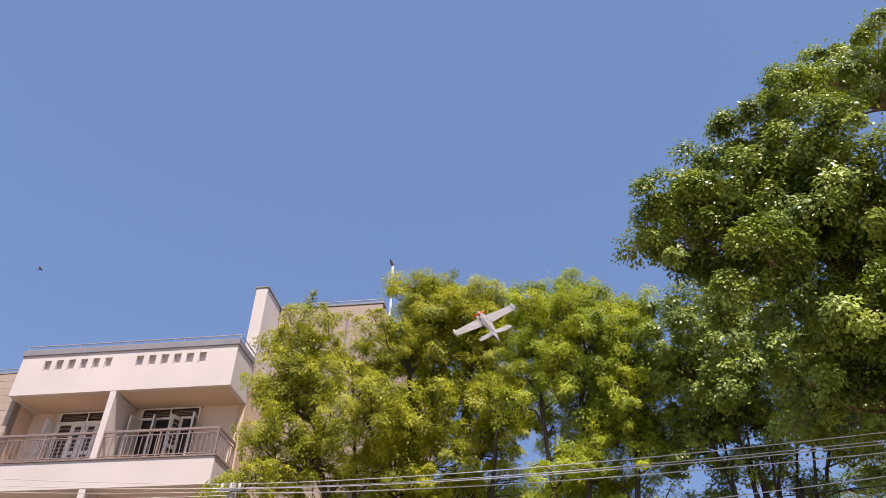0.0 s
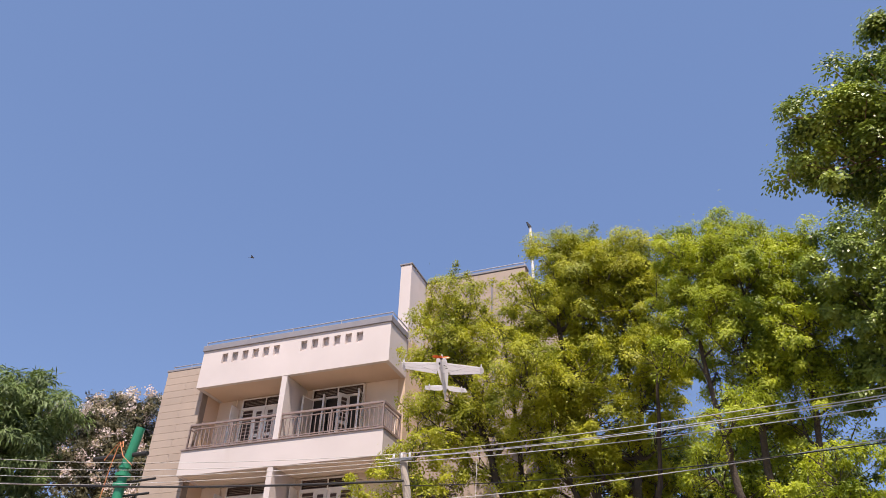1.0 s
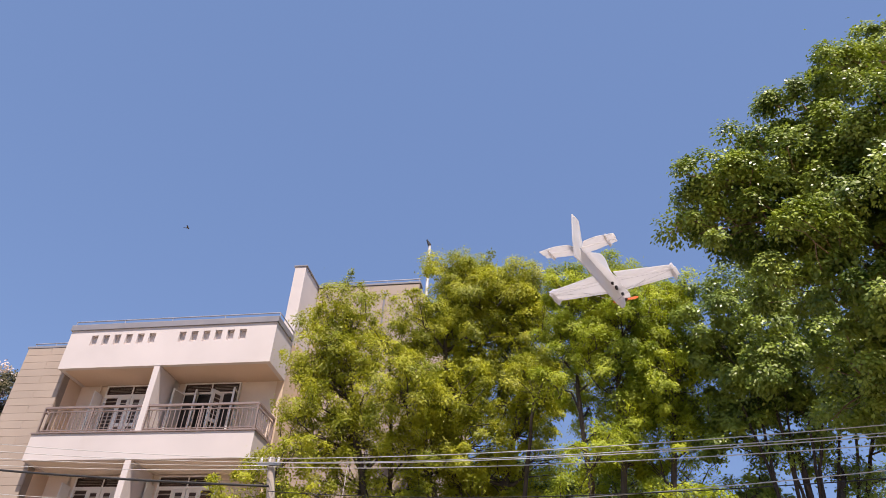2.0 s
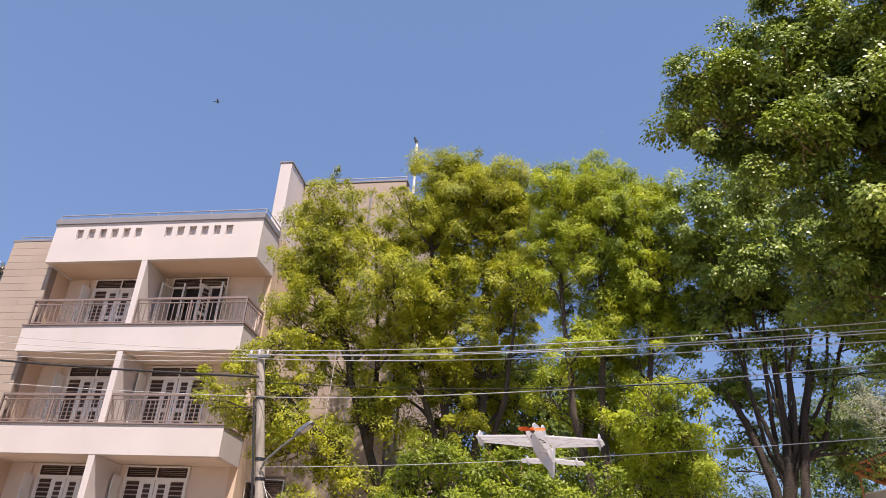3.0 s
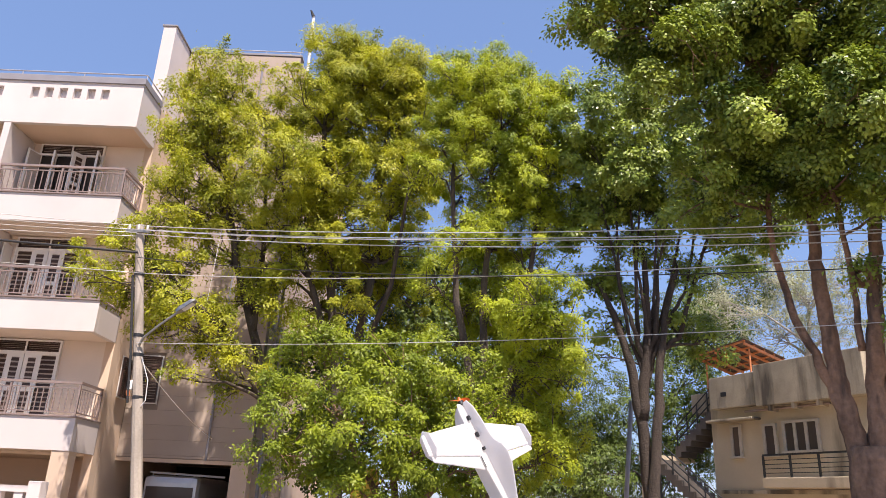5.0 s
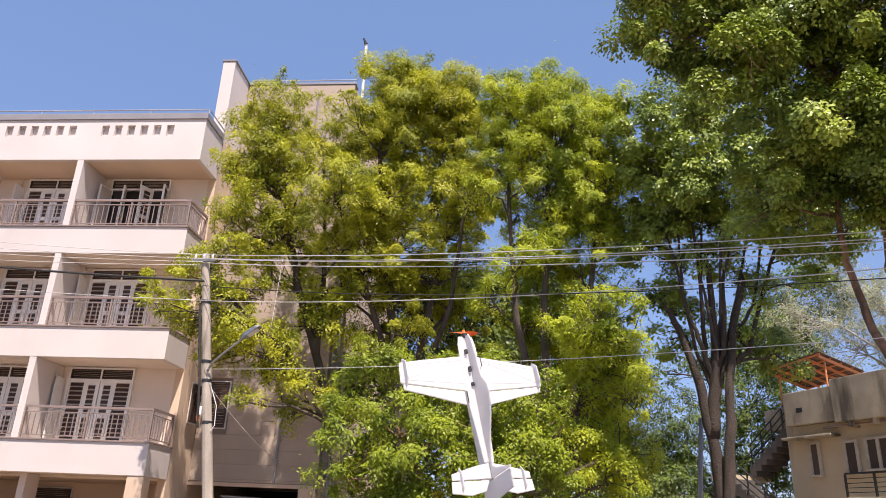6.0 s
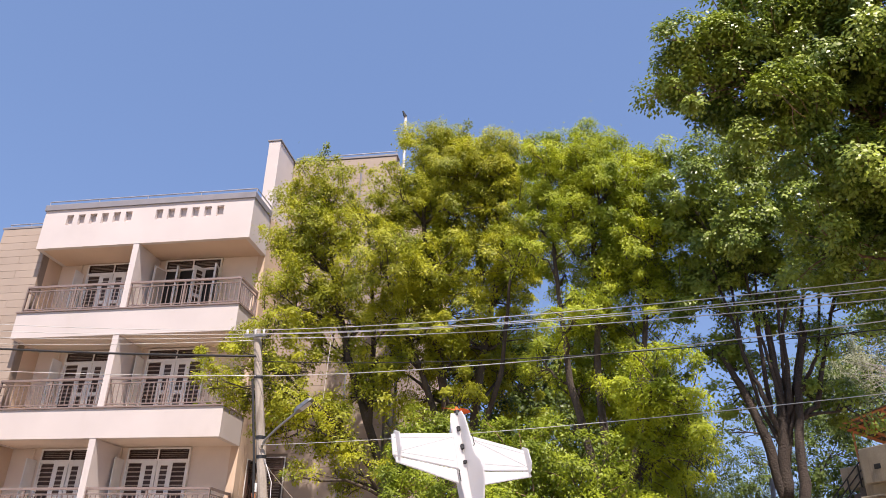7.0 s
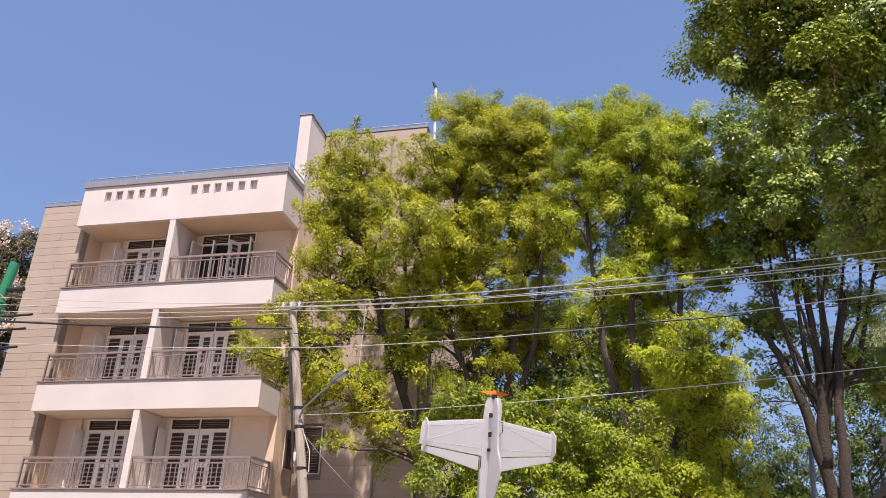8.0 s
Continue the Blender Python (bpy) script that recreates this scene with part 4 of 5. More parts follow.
CL_C = [(1.6, 15.1, 3.9, 0.62), (2.1, 15.2, 3.3, 0.62), (1.3, 14.9, 3.0, 0.58), (2.4, 15.3, 4.2, 0.52), (1.9, 15.0, 2.5, 0.58), (1.2, 15.0, 4.7, 0.5),
        (-0.2, 15.5, 12.1, 0.35), (0.9, 15.8, 12.4, 0.33), (1.6, 16.1, 12.0, 0.36), (0.3, 15.5, 11.9, 0.34), (2.1, 15.8, 11.6, 0.32),
        (-0.2, 15.4, 11.3, 0.63), (0.5, 15.8, 11.0, 0.71), (-0.2, 16.1, 10.6, 0.64), (1.2, 15.4, 10.7, 0.62), (1.8, 15.8, 10.9, 0.57), (2.2, 16.1, 10.3, 0.71), (1.4, 15.4, 9.6, 0.61), (2.3, 15.8, 8.9, 0.68), (1.5, 16.1, 8.7, 0.62), (-0.5, 15.4, 8.9, 0.59), (2.1, 15.8, 7.9, 0.60), (1.1, 16.1, 7.7, 0.60), (2.5, 15.4, 11.0, 0.39),
        (0.0, 16.0, 11.8, 0.8), (1.0, 16.0, 12.1, 0.66), (1.0, 15.5, 10.3, 1.09), (-0.1, 16.0, 10.4, 0.84), (2.1, 15.9, 10.5, 0.98), (2.7, 15.8, 11.4, 0.57), (0.7, 16.0, 9.1, 1.01), (1.9, 15.4, 8.7, 0.98),
        (2.5, 15.8, 8.2, 0.79), (0.3, 14.5, 6.9, 0.77), (1.7, 15.9, 7.1, 0.78), (1.7, 13.9, 5.5, 0.89), (2.3, 14.3, 4.9, 0.63), (1.2, 15.5, 5.5, 0.61), (3.1, 16.2, 10.0, 0.71), (-0.3, 16.5, 6.5, 0.79),
        (0.6, 17.3, 8.0, 0.9), (1.6, 17.3, 9.3, 0.8), (0.2, 17.2, 9.6, 0.8), (2.4, 17.2, 7.2, 0.9), (1.0, 17.2, 6.2, 0.9), (0.2, 17.2, 5.2, 0.9), (2.2, 17.2, 5.4, 0.8),
        (1.8, 18.6, 5.3, 0.68), (2.7, 18.6, 4.9, 0.68), (1.4, 18.6, 4.3, 0.68), (2.5, 18.6, 4.1, 0.68), (3.1, 18.6, 5.4, 0.68), (2.0, 18.6, 3.4, 0.68), (2.8, 18.6, 3.3, 0.68), (1.5, 18.6, 4.2, 1.15), (1.9, 18.5, 3.0, 1.28), (3.2, 18.5, 2.9, 0.86)]
CL_D = [(-2.1, 12.8, 3.8, 0.81), (-2.7, 12.5, 3.1, 0.59), (-1.0, 12.8, 3.7, 0.84), (0.1, 13.0, 3.7, 0.81), (-1.4, 12.3, 2.8, 0.86), (-0.2, 12.6, 2.7, 0.87), (-2.4, 12.3, 2.3, 0.67),
        (0.5, 12.8, 2.2, 0.69), (-0.9, 12.8, 1.9, 0.59)]
CL_E = [(4.1, 10.9, 7.0, 0.55), (4.8, 11.2, 7.7, 0.61), (5.1, 11.5, 7.0, 0.58), (5.6, 10.9, 7.1, 0.62), (6.2, 11.2, 6.8, 0.51), (5.6, 11.5, 6.5, 0.42), (6.4, 10.9, 7.3, 0.53), (7.0, 11.2, 8.4, 0.67), (6.4, 11.5, 8.3, 0.66), (4.7, 10.9, 8.2, 0.55), (7.0, 11.2, 7.1, 0.46), (5.6, 11.5, 9.6, 0.64), (4.2, 10.9, 9.7, 0.60), (6.6, 11.2, 9.4, 0.64),
        (2.4, 10.4, 10.5, 0.45), (3.0, 10.7, 11.2, 0.51), (4.0, 11.0, 12.1, 0.55), (4.4, 10.4, 12.2, 0.54), (5.4, 10.7, 13.1, 0.58), (6.4, 11.0, 14.0, 0.62), (6.9, 10.4, 13.6, 0.60),
        (2.3, 11.2, 10.35, 0.56), (1.98, 11.3, 10.2, 0.3), (2.5, 10.8, 9.6, 0.45), (3.0, 10.6, 9.8, 0.94), (4.3, 10.7, 10.3, 1.1), (5.3, 9.7, 9.6, 1.14), (6.7, 9.4, 9.3, 1.17), (7.2, 8.3, 8.6, 0.9), 
        (3.7, 9.8, 8.5, 0.67), (4.4, 10.6, 8.2, 0.7), (5.3, 10.8, 8.9, 0.97), (5.6, 8.9, 7.3, 0.73), (5.4, 10.1, 7.1, 0.63), (6.9, 9.2, 8.0, 0.9),
        (7.1, 8.4, 7.2, 0.76), (7.2, 9.0, 6.4, 0.62), (7.3, 8.9, 5.6, 0.51), (7.1, 9.7, 4.8, 0.52), (6.7, 10.0, 4.4, 0.33)]
CL_E3 = [(6.1, 10.9, 6.7, 0.46), (7.0, 10.4, 6.3, 0.46), (7.3, 10.1, 5.7, 0.4), (5.1, 12.0, 6.7, 0.59), (5.4, 11.3, 7.6, 0.64), (6.8, 9.9, 7.2, 0.51), (4.3, 12.3, 6.9, 0.48)]
CL_E2 = [(5.5, 10.1, 12.3, 0.9), (6.4, 9.6, 12.6, 0.85), (4.7, 11.1, 12.1, 0.97), (5.3, 9.6, 10.4, 0.97), (3.3, 11.0, 10.9, 0.79), (2.7, 11.0, 10.6, 0.6), (4.7, 11.0, 10.2, 1.02), (3.7, 11.4, 10.0, 0.9),
         (5.5, 10.7, 9.4, 0.99), (7.6, 9.3, 12.3, 1.1), (7.4, 9.4, 10.6, 1.0)]
CL_F = [(3.0, 14.6, 10.1, 0.71), (3.8, 15.1, 10.8, 0.74), (4.6, 15.6, 11.2, 0.74), (4.9, 14.6, 10.3, 0.69), (2.8, 15.1, 9.6, 0.62), (3.6, 15.6, 9.9, 0.78), (4.2, 14.6, 9.6, 0.74), (5.2, 15.1, 9.7, 0.76),
        (3.2, 15.6, 9.0, 0.69), (3.8, 14.6, 8.6, 0.72), (4.8, 15.1, 8.8, 0.74), (5.9, 15.6, 9.4, 0.84), (6.2, 14.6, 8.5, 0.78), (3.3, 15.1, 8.1, 0.55), (4.4, 15.6, 8.2, 0.61), (5.1, 14.6, 7.7, 0.57),
        (3.7, 15.6, 8.8, 0.94), (4.5, 14.8, 8.8, 1.05), (5.4, 14.5, 8.3, 1.03), (3.2, 15.7, 7.6, 0.65), (4.2, 15.4, 7.4, 0.38), (5.0, 15.2, 7.3, 0.35), (5.8, 14.4, 7.3, 0.42), (6.3, 13.6, 7.8, 0.99),
        (3.3, 15.7, 6.7, 0.45), (5.3, 15.1, 6.4, 0.28), (6.2, 14.7, 6.5, 0.32), (6.8, 14.5, 7.4, 0.45), (3.5, 15.8, 5.6, 0.4), (4.9, 15.6, 5.6, 0.4), (5.6, 15.4, 5.2, 0.45), (3.9, 15.9, 6.2, 0.4),
        (2.8, 15.6, 7.4, 0.42), (3.4, 15.6, 7.9, 0.50), (3.2, 15.6, 6.5, 0.40), (3.8, 15.6, 7.1, 0.45), (2.9, 15.6, 8.4, 0.50), (4.5, 15.6, 8.1, 0.50), (4.9, 15.6, 6.9, 0.40)]
CL_G = [(4.9, 22.6, 4.4, 0.47), (4.5, 22.9, 5.3, 0.44), (5.4, 23.2, 5.5, 0.37), (5.6, 22.6, 4.5, 0.47), (4.9, 22.9, 6.3, 0.29), (5.7, 23.2, 6.7, 0.26),
        (7.8, 21.6, 6.8, 1.08), (6.8, 20.9, 5.2, 1.02), (6.9, 20.9, 3.9, 1.01), (4.8, 23.5, 3.7, 0.92), (4.5, 21.5, 2.7, 0.84), (7.6, 22.8, 7.0, 1.51), (8.9, 22.3, 8.5, 1.15), (3.4, 24.0, 2.2, 1.3), (5.6, 25.0, 2.6, 1.4), (7.6, 25.0, 2.8, 1.4), (4.6, 24.5, 4.2, 1.0)]
CL_H = [(12.3, 27.4, 10.6, 1.44), (13.6, 26.7, 9.6, 1.42), (14.7, 26.1, 10.0, 1.43), (12.7, 27.2, 8.3, 1.17), (14.2, 26.4, 8.2, 1.17), (9.9, 25.1, 8.5, 1.07)]
CL_L = [(-18.8, 14.9, 9.5, 1.17), (-19.2, 14.6, 8.2, 1.4), (-19.7, 13.7, 8.6, 2.12), (-19.0, 14.9, 6.5, 1.3), (-20.8, 13.9, 7.5, 2.17)]
CL_M = [(-25.9, 24.9, 13.3, 1.66), (-25.1, 25.7, 13.9, 1.39), (-26.7, 23.9, 12.5, 1.64), (-25.1, 24.6, 11.0, 1.86), (-24.6, 26.2, 12.2, 1.36), (-25.9, 22.9, 10.2, 1.57), (-23.8, 25.0, 9.7, 1.55)]

tree("street_tree", "leaning street tree with yellow-green leaves before the building", (-3.88, 18.63, 0),
     [([nearer(p, DEEP) for p in pts], a * DEEP, b * DEEP) for pts, a, b in [([(-3.1, 14.9, 0.3), (-3.2, 14.8, 2.2), (-3.7, 14.6, 4.2), (-4.4, 14.4, 6.2), (-4.9, 14.3, 8.2), (-5.2, 14.4, 10.3)], 0.15, 0.03),
      ([(-3.6, 14.6, 3.8), (-4.7, 13.9, 5.0), (-5.9, 13.3, 6.1)], 0.07, 0.025), ([(-3.9, 14.5, 4.8), (-4.0, 14.8, 7.0), (-4.4, 15.2, 9.8)], 0.08, 0.025)]],
     [(*nearer(c[:3], DEEP), c[3] * DEEP) for c in CL_A], 0.083, 720, LEAF_MID, BARK_DARK, 11, twigs=18, spray=0.20, sub=2.8, droop=0.35, fill=0.35, shoots=4, swell=0.92, loose=0.03, lift=0.7, slim=0.44, flat=0.75, dome=1.2, group=LEAN_TREES)
tree("street_tree", "tall street tree with yellow-green leaves and many thin stems", (-2.5, 19.13, 0),
     [([nearer(p, DEEP) for p in pts], a * DEEP, b * DEEP) for pts, a, b in [([(-2.0, 15.3, 0.3), (-2.1, 15.2, 3), (-2.5, 14.9, 6), (-2.9, 14.7, 9), (-3.0, 14.7, 11.3)], 0.17, 0.03),
      ([(-2.1, 15.2, 3), (-1.7, 15.2, 6), (-1.2, 15.2, 9), (-1.4, 15.4, 11.2)], 0.12, 0.03), ([(-2.2, 15.1, 4), (-3.1, 14.6, 6.5), (-3.6, 13.7, 8.0)], 0.09, 0.03),
      ([(-1.9, 15.2, 4), (-1.2, 14.8, 6.0), (-0.9, 14.1, 8.0)], 0.08, 0.025)]],
     [(*nearer(c[:3], DEEP), c[3] * DEEP) for c in CL_B], 0.083, 1100, LEAF_MID, BARK_DARK, 12, twigs=16, spray=0.20, sub=2.8, droop=0.35, fill=0.35, shoots=4, swell=0.92, loose=0.03, lift=0.7, slim=0.44, flat=0.75, dome=1.2, group=LEAN_TREES)
tree("street_tree", "tall street tree with light green leaves and open crown", (0.9, 16.0, 0),
     [([(0.9, 16.0, 0), (0.9, 16.0, 3), (0.8, 16.0, 6), (0.9, 15.9, 9), (1.0, 16.0, 12)], 0.16, 0.025),
      ([(0.9, 16.0, 2.5), (1.6, 15.9, 5), (2.0, 15.8, 8), (2.2, 15.9, 10.8)], 0.12, 0.025), ([(0.9, 16.0, 3), (0.2, 16.0, 6), (0.0, 16.0, 9), (0.0, 16.0, 11.5)], 0.11, 0.025),
      ([(1.2, 15.9, 3.5), (1.6, 15.0, 4.7), (1.7, 14.1, 5.4)], 0.07, 0.025)],
     CL_C, 0.068, 1550, LEAF_GREEN, BARK_DARK, 13, twigs=16, spray=0.165, sub=4.0, droop=0.35, fill=0.35, shoots=4, swell=0.92, loose=0.03, lift=0.7, slim=0.44, flat=0.75, dome=1.2, group=LEAN_TREES)
tree("young_tree", "low bushy tree with drooping bright green leaves", (-0.7, 12.9, 0),
     [([(-0.7, 12.9, 0), (-0.7, 12.9, 1.5), (-0.9, 12.8, 2.8), (-1.0, 12.8, 3.7)], 0.10, 0.03), ([(-0.7, 12.9, 1.2), (-1.5, 12.7, 2.5), (-2.1, 12.7, 3.6)], 0.07, 0.02),
      ([(-0.7, 12.9, 1.2), (0.3, 13.0, 2.4), (1.0, 13.4, 3.4)], 0.07, 0.02)],
     CL_D, 0.070, 3000, LEAF_LOW, BARK, 14, spray=0.16, sub=7, loose=0.06, shoots=5, rise=0.6, droop=0.3, swell=1.0, fill=0.25, lift=0.8, slim=0.40, flat=0.75)
tree("broad_tree", "large spreading tree with glossy dark green leaves and forked bare trunk", (4.69, 8.25, 0),
     [([nearer(p, 0.73) for p in pts], a * 0.73, b * 0.73) for pts, a, b in
     [([(6.42, 11.3, -0.6), (6.40, 11.32, 1.6), (6.42, 11.32, 2.75)], 0.36, 0.30),
      ([(6.32, 11.36, 2.5), (6.22, 11.42, 3.2), (6.16, 11.46, 4.0), (6.09, 11.49, 5.25), (6.1, 11.48, 6.07), (6.0, 11.3, 7.2), (5.4, 10.9, 8.6), (4.6, 10.9, 10.0)], 0.18, 0.05),
      ([(6.52, 11.26, 2.5), (6.56, 11.22, 3.2), (6.67, 11.16, 4.43), (6.84, 11.05, 5.77), (6.93, 11.0, 7.12), (6.8, 10.5, 9.0), (6.6, 10.0, 11.8)], 0.18, 0.05),
      ([(6.60, 11.2, 2.9), (6.70, 11.15, 3.4), (6.93, 11.0, 4.32), (7.15, 10.85, 5.2), (7.35, 10.72, 5.9), (7.85, 10.36, 6.91), (8.0, 9.6, 9.5)], 0.105, 0.04),
      ([(6.24, 11.4, 3.0), (6.02, 11.52, 3.81), (5.71, 11.68, 4.78), (5.52, 11.77, 5.92), (5.4, 11.5, 7.2), (5.0, 11.2, 8.6)], 0.095, 0.035),
      ([(6.5, 11.25, 4.2), (6.47, 11.2, 5.2), (6.3, 11.0, 6.6), (5.6, 10.3, 7.4)], 0.06, 0.03)]],
     [(*nearer(c[:3], 0.73), c[3] * 0.73) for c in CL_E + CL_E2 + CL_E3], 0.056, 4000, LEAF_BIG, BARK, 15, spray=0.135, sub=6.5, loose=0.02, swell=0.98, dome=1.1, jit=0.24, stem_r=0.12, droop=0.15, lift=0.7, fill=0.12, slim=0.62, flat=0.85)
tree("stemmed_tree", "dark many-stemmed tree with a thin high crown", (4.25, 15.4, 0),
     [([(4.21, 15.4, 0), (4.21, 15.4, 2.08), (4.11, 15.4, 3.50), (3.93, 15.4, 4.65), (3.61, 15.4, 5.73), (3.29, 15.4, 6.48)], 0.17, 0.05), ([(4.23, 15.2, 0), (4.23, 15.2, 2.08), (4.38, 15.2, 3.50), (4.51, 15.2, 4.77), (4.67, 15.2, 5.74), (4.98, 15.2, 6.76)], 0.14, 0.05),
      ([(4.11, 15.4, 3.50), (4.24, 15.3, 4.77), (4.31, 15.3, 5.74), (4.29, 15.3, 7.14)], 0.13, 0.06)] +
     [([(4.25, 15.35, 4.2 + 0.3 * (i % 3)), (4.3 + 0.35 * dx + 0.1 * math.sin(5 * i), 15.3 + 0.1 * math.cos(3 * i), 5.3 + 0.2 * math.sin(2 * i)), (4.3 + 0.68 * dx + 0.12 * math.sin(3 * i + 1), 15.2, 6.5 + 0.3 * math.cos(4 * i)),
        (4.4 + dx, 15.0, 8.3 + 0.5 * math.sin(i))], 0.05 + 0.015 * (i % 3), 0.02) for i, dx in enumerate((-1.1, -0.75, -0.45, -0.2, 0.15, 0.4, 0.8, 1.2, 1.7))],
     CL_F, 0.080, 2600, LEAF_BIG, BARK_MID, 16, spray=0.19, sub=6, twigs=12, slim=0.6, dome=1.1, jit=0.26, loose=0.06)
FAR = 1.3
tree("background_tree", "feathery tree standing behind the houses", (8.3, 29.4, 0),
     [([nearer(p, FAR) for p in pts], a * FAR, b * FAR) for pts, a, b in
      [([(6.4, 22.6, 0), (6.4, 22.6, 3), (6.7, 22.4, 6.5), (7.6, 22.5, 8)], 0.2, 0.05), ([(6.4, 22.6, 2), (6.0, 23.0, 4.0)], 0.05, 0.02)]],
     [(*nearer(c[:3], FAR), c[3] * FAR) for c in CL_G], 0.13, 900, LEAF_BACK, BARK_DARK, 17, swell=1.1, spray=0.24, sub=8)
tree("background_tree", "pale bare-twigged tree far behind the house", (13.6, 26.9, 0), [([(13.6, 26.9, 0), (13.6, 26.9, 4), (13.4, 26.9, 7), (13.6, 26.6, 9.5)], 0.25, 0.05)],
     CL_H, 0.09, 520, LEAF_PALE, BARK_PALE, 18, spray=0.22, sub=6, twigs=16, shoots=5)
CL_N = [(-4.2, 23.5, 5.5, 1.3), (-2.6, 23.8, 7.0, 1.3), (-1.2, 23.2, 5.0, 1.4), (0.2, 23.6, 6.8, 1.3), (1.6, 23.4, 5.0, 1.3), (3.0, 23.8, 6.2, 1.2), (-3.4, 23.0, 3.2, 1.2), (0.4, 23.0, 3.2, 1.3), (2.6, 23.0, 3.0, 1.2), (-0.8, 24.2, 8.6, 1.2), (0.8, 24.0, 9.0, 1.2), (2.4, 24.2, 8.0, 1.1), (-2.6, 24.0, 9.2, 1.1)]
tree("background_tree", "shaded dark green tree behind the street trees", (-0.6, 23.4, 0), [([(-0.6, 23.4, 0), (-0.6, 23.4, 3), (-0.8, 23.5, 6), (-0.8, 23.8, 8.5)], 0.2, 0.05)],
     CL_N, 0.17, 1000, LEAF_BACK, BARK_DARK, 21, spray=0.27, sub=7, swell=1.12, fill=0.5)
tree("feathery_tree", "grey-green feathery tree beyond the wires", (-19.3, 14.6, 0), [([(-19.3, 14.6, 0), (-19.3, 14.6, 4), (-19.2, 14.6, 9)], 0.25, 0.06)],
     CL_L, 0.24, 900, LEAF_FEATHER, BARK_DARK, 19, spray=0.26, sub=7, droop=0.9, slim=0.17, loose=0.05, shoots=7, rise=0.5)
tree("blossom_tree", "dark tree covered in pinkish-white flower heads", (-25.5, 24.5, 0), [([(-25.5, 24.5, 0), (-25.5, 24.5, 6), (-25.5, 24.6, 13)], 0.25, 0.06)],
     CL_M, 0.2, 900, LEAF_RUST, BARK_DARK, 20, spray=0.25, sub=7, slim=0.3, loose=0.06, flowers=3000)


slim_post = new("slim_post", mesh_of(tube([(0, 0, 0), (0.38, 0, 4.05)], 0.05, 8), COPING, "slim_post", True))
slim_post.location = (3.81, 16.5, 0)
tagged(slim_post, "thin grey metal post beside the many-stemmed tree", "post")


yellow_board = new("yellow_board", mesh_of(box(-0.25, 0.25, -0.03, 0.03, 0, 2.24, 0.01), YELLOWPAINT, "yellow_board"))
yellow_board.location = (-1.38, 14.2, 0)
tagged(yellow_board, "upright ochre-yellow board standing behind the low tree", "board")


# ---- flying foam model ----
def plate(pts, thick, axis="z"):
    """A flat foam plate with bevelled rim, from its outline."""
    bm = bmesh.new()
    def v(p, s):
        return bm.verts.new((p[0], p[1], s) if axis == "z" else (s, p[0], p[1]))
    top = [v(p, thick / 2) for p in pts]
    low = [v(p, -thick / 2) for p in pts]
    bm.faces.new(top)
    bm.faces.new(low[::-1])
    for k in range(len(pts)):
        bm.faces.new((top[k], low[k], low[(k + 1) % len(pts)], top[(k + 1) % len(pts)]))
    bmesh.ops.recalc_face_normals(bm, faces=bm.faces[:])
    bmesh.ops.bevel(bm, geom=bm.edges[:], offset=thick * 0.3, segments=2, affect="EDGES")
    return bm


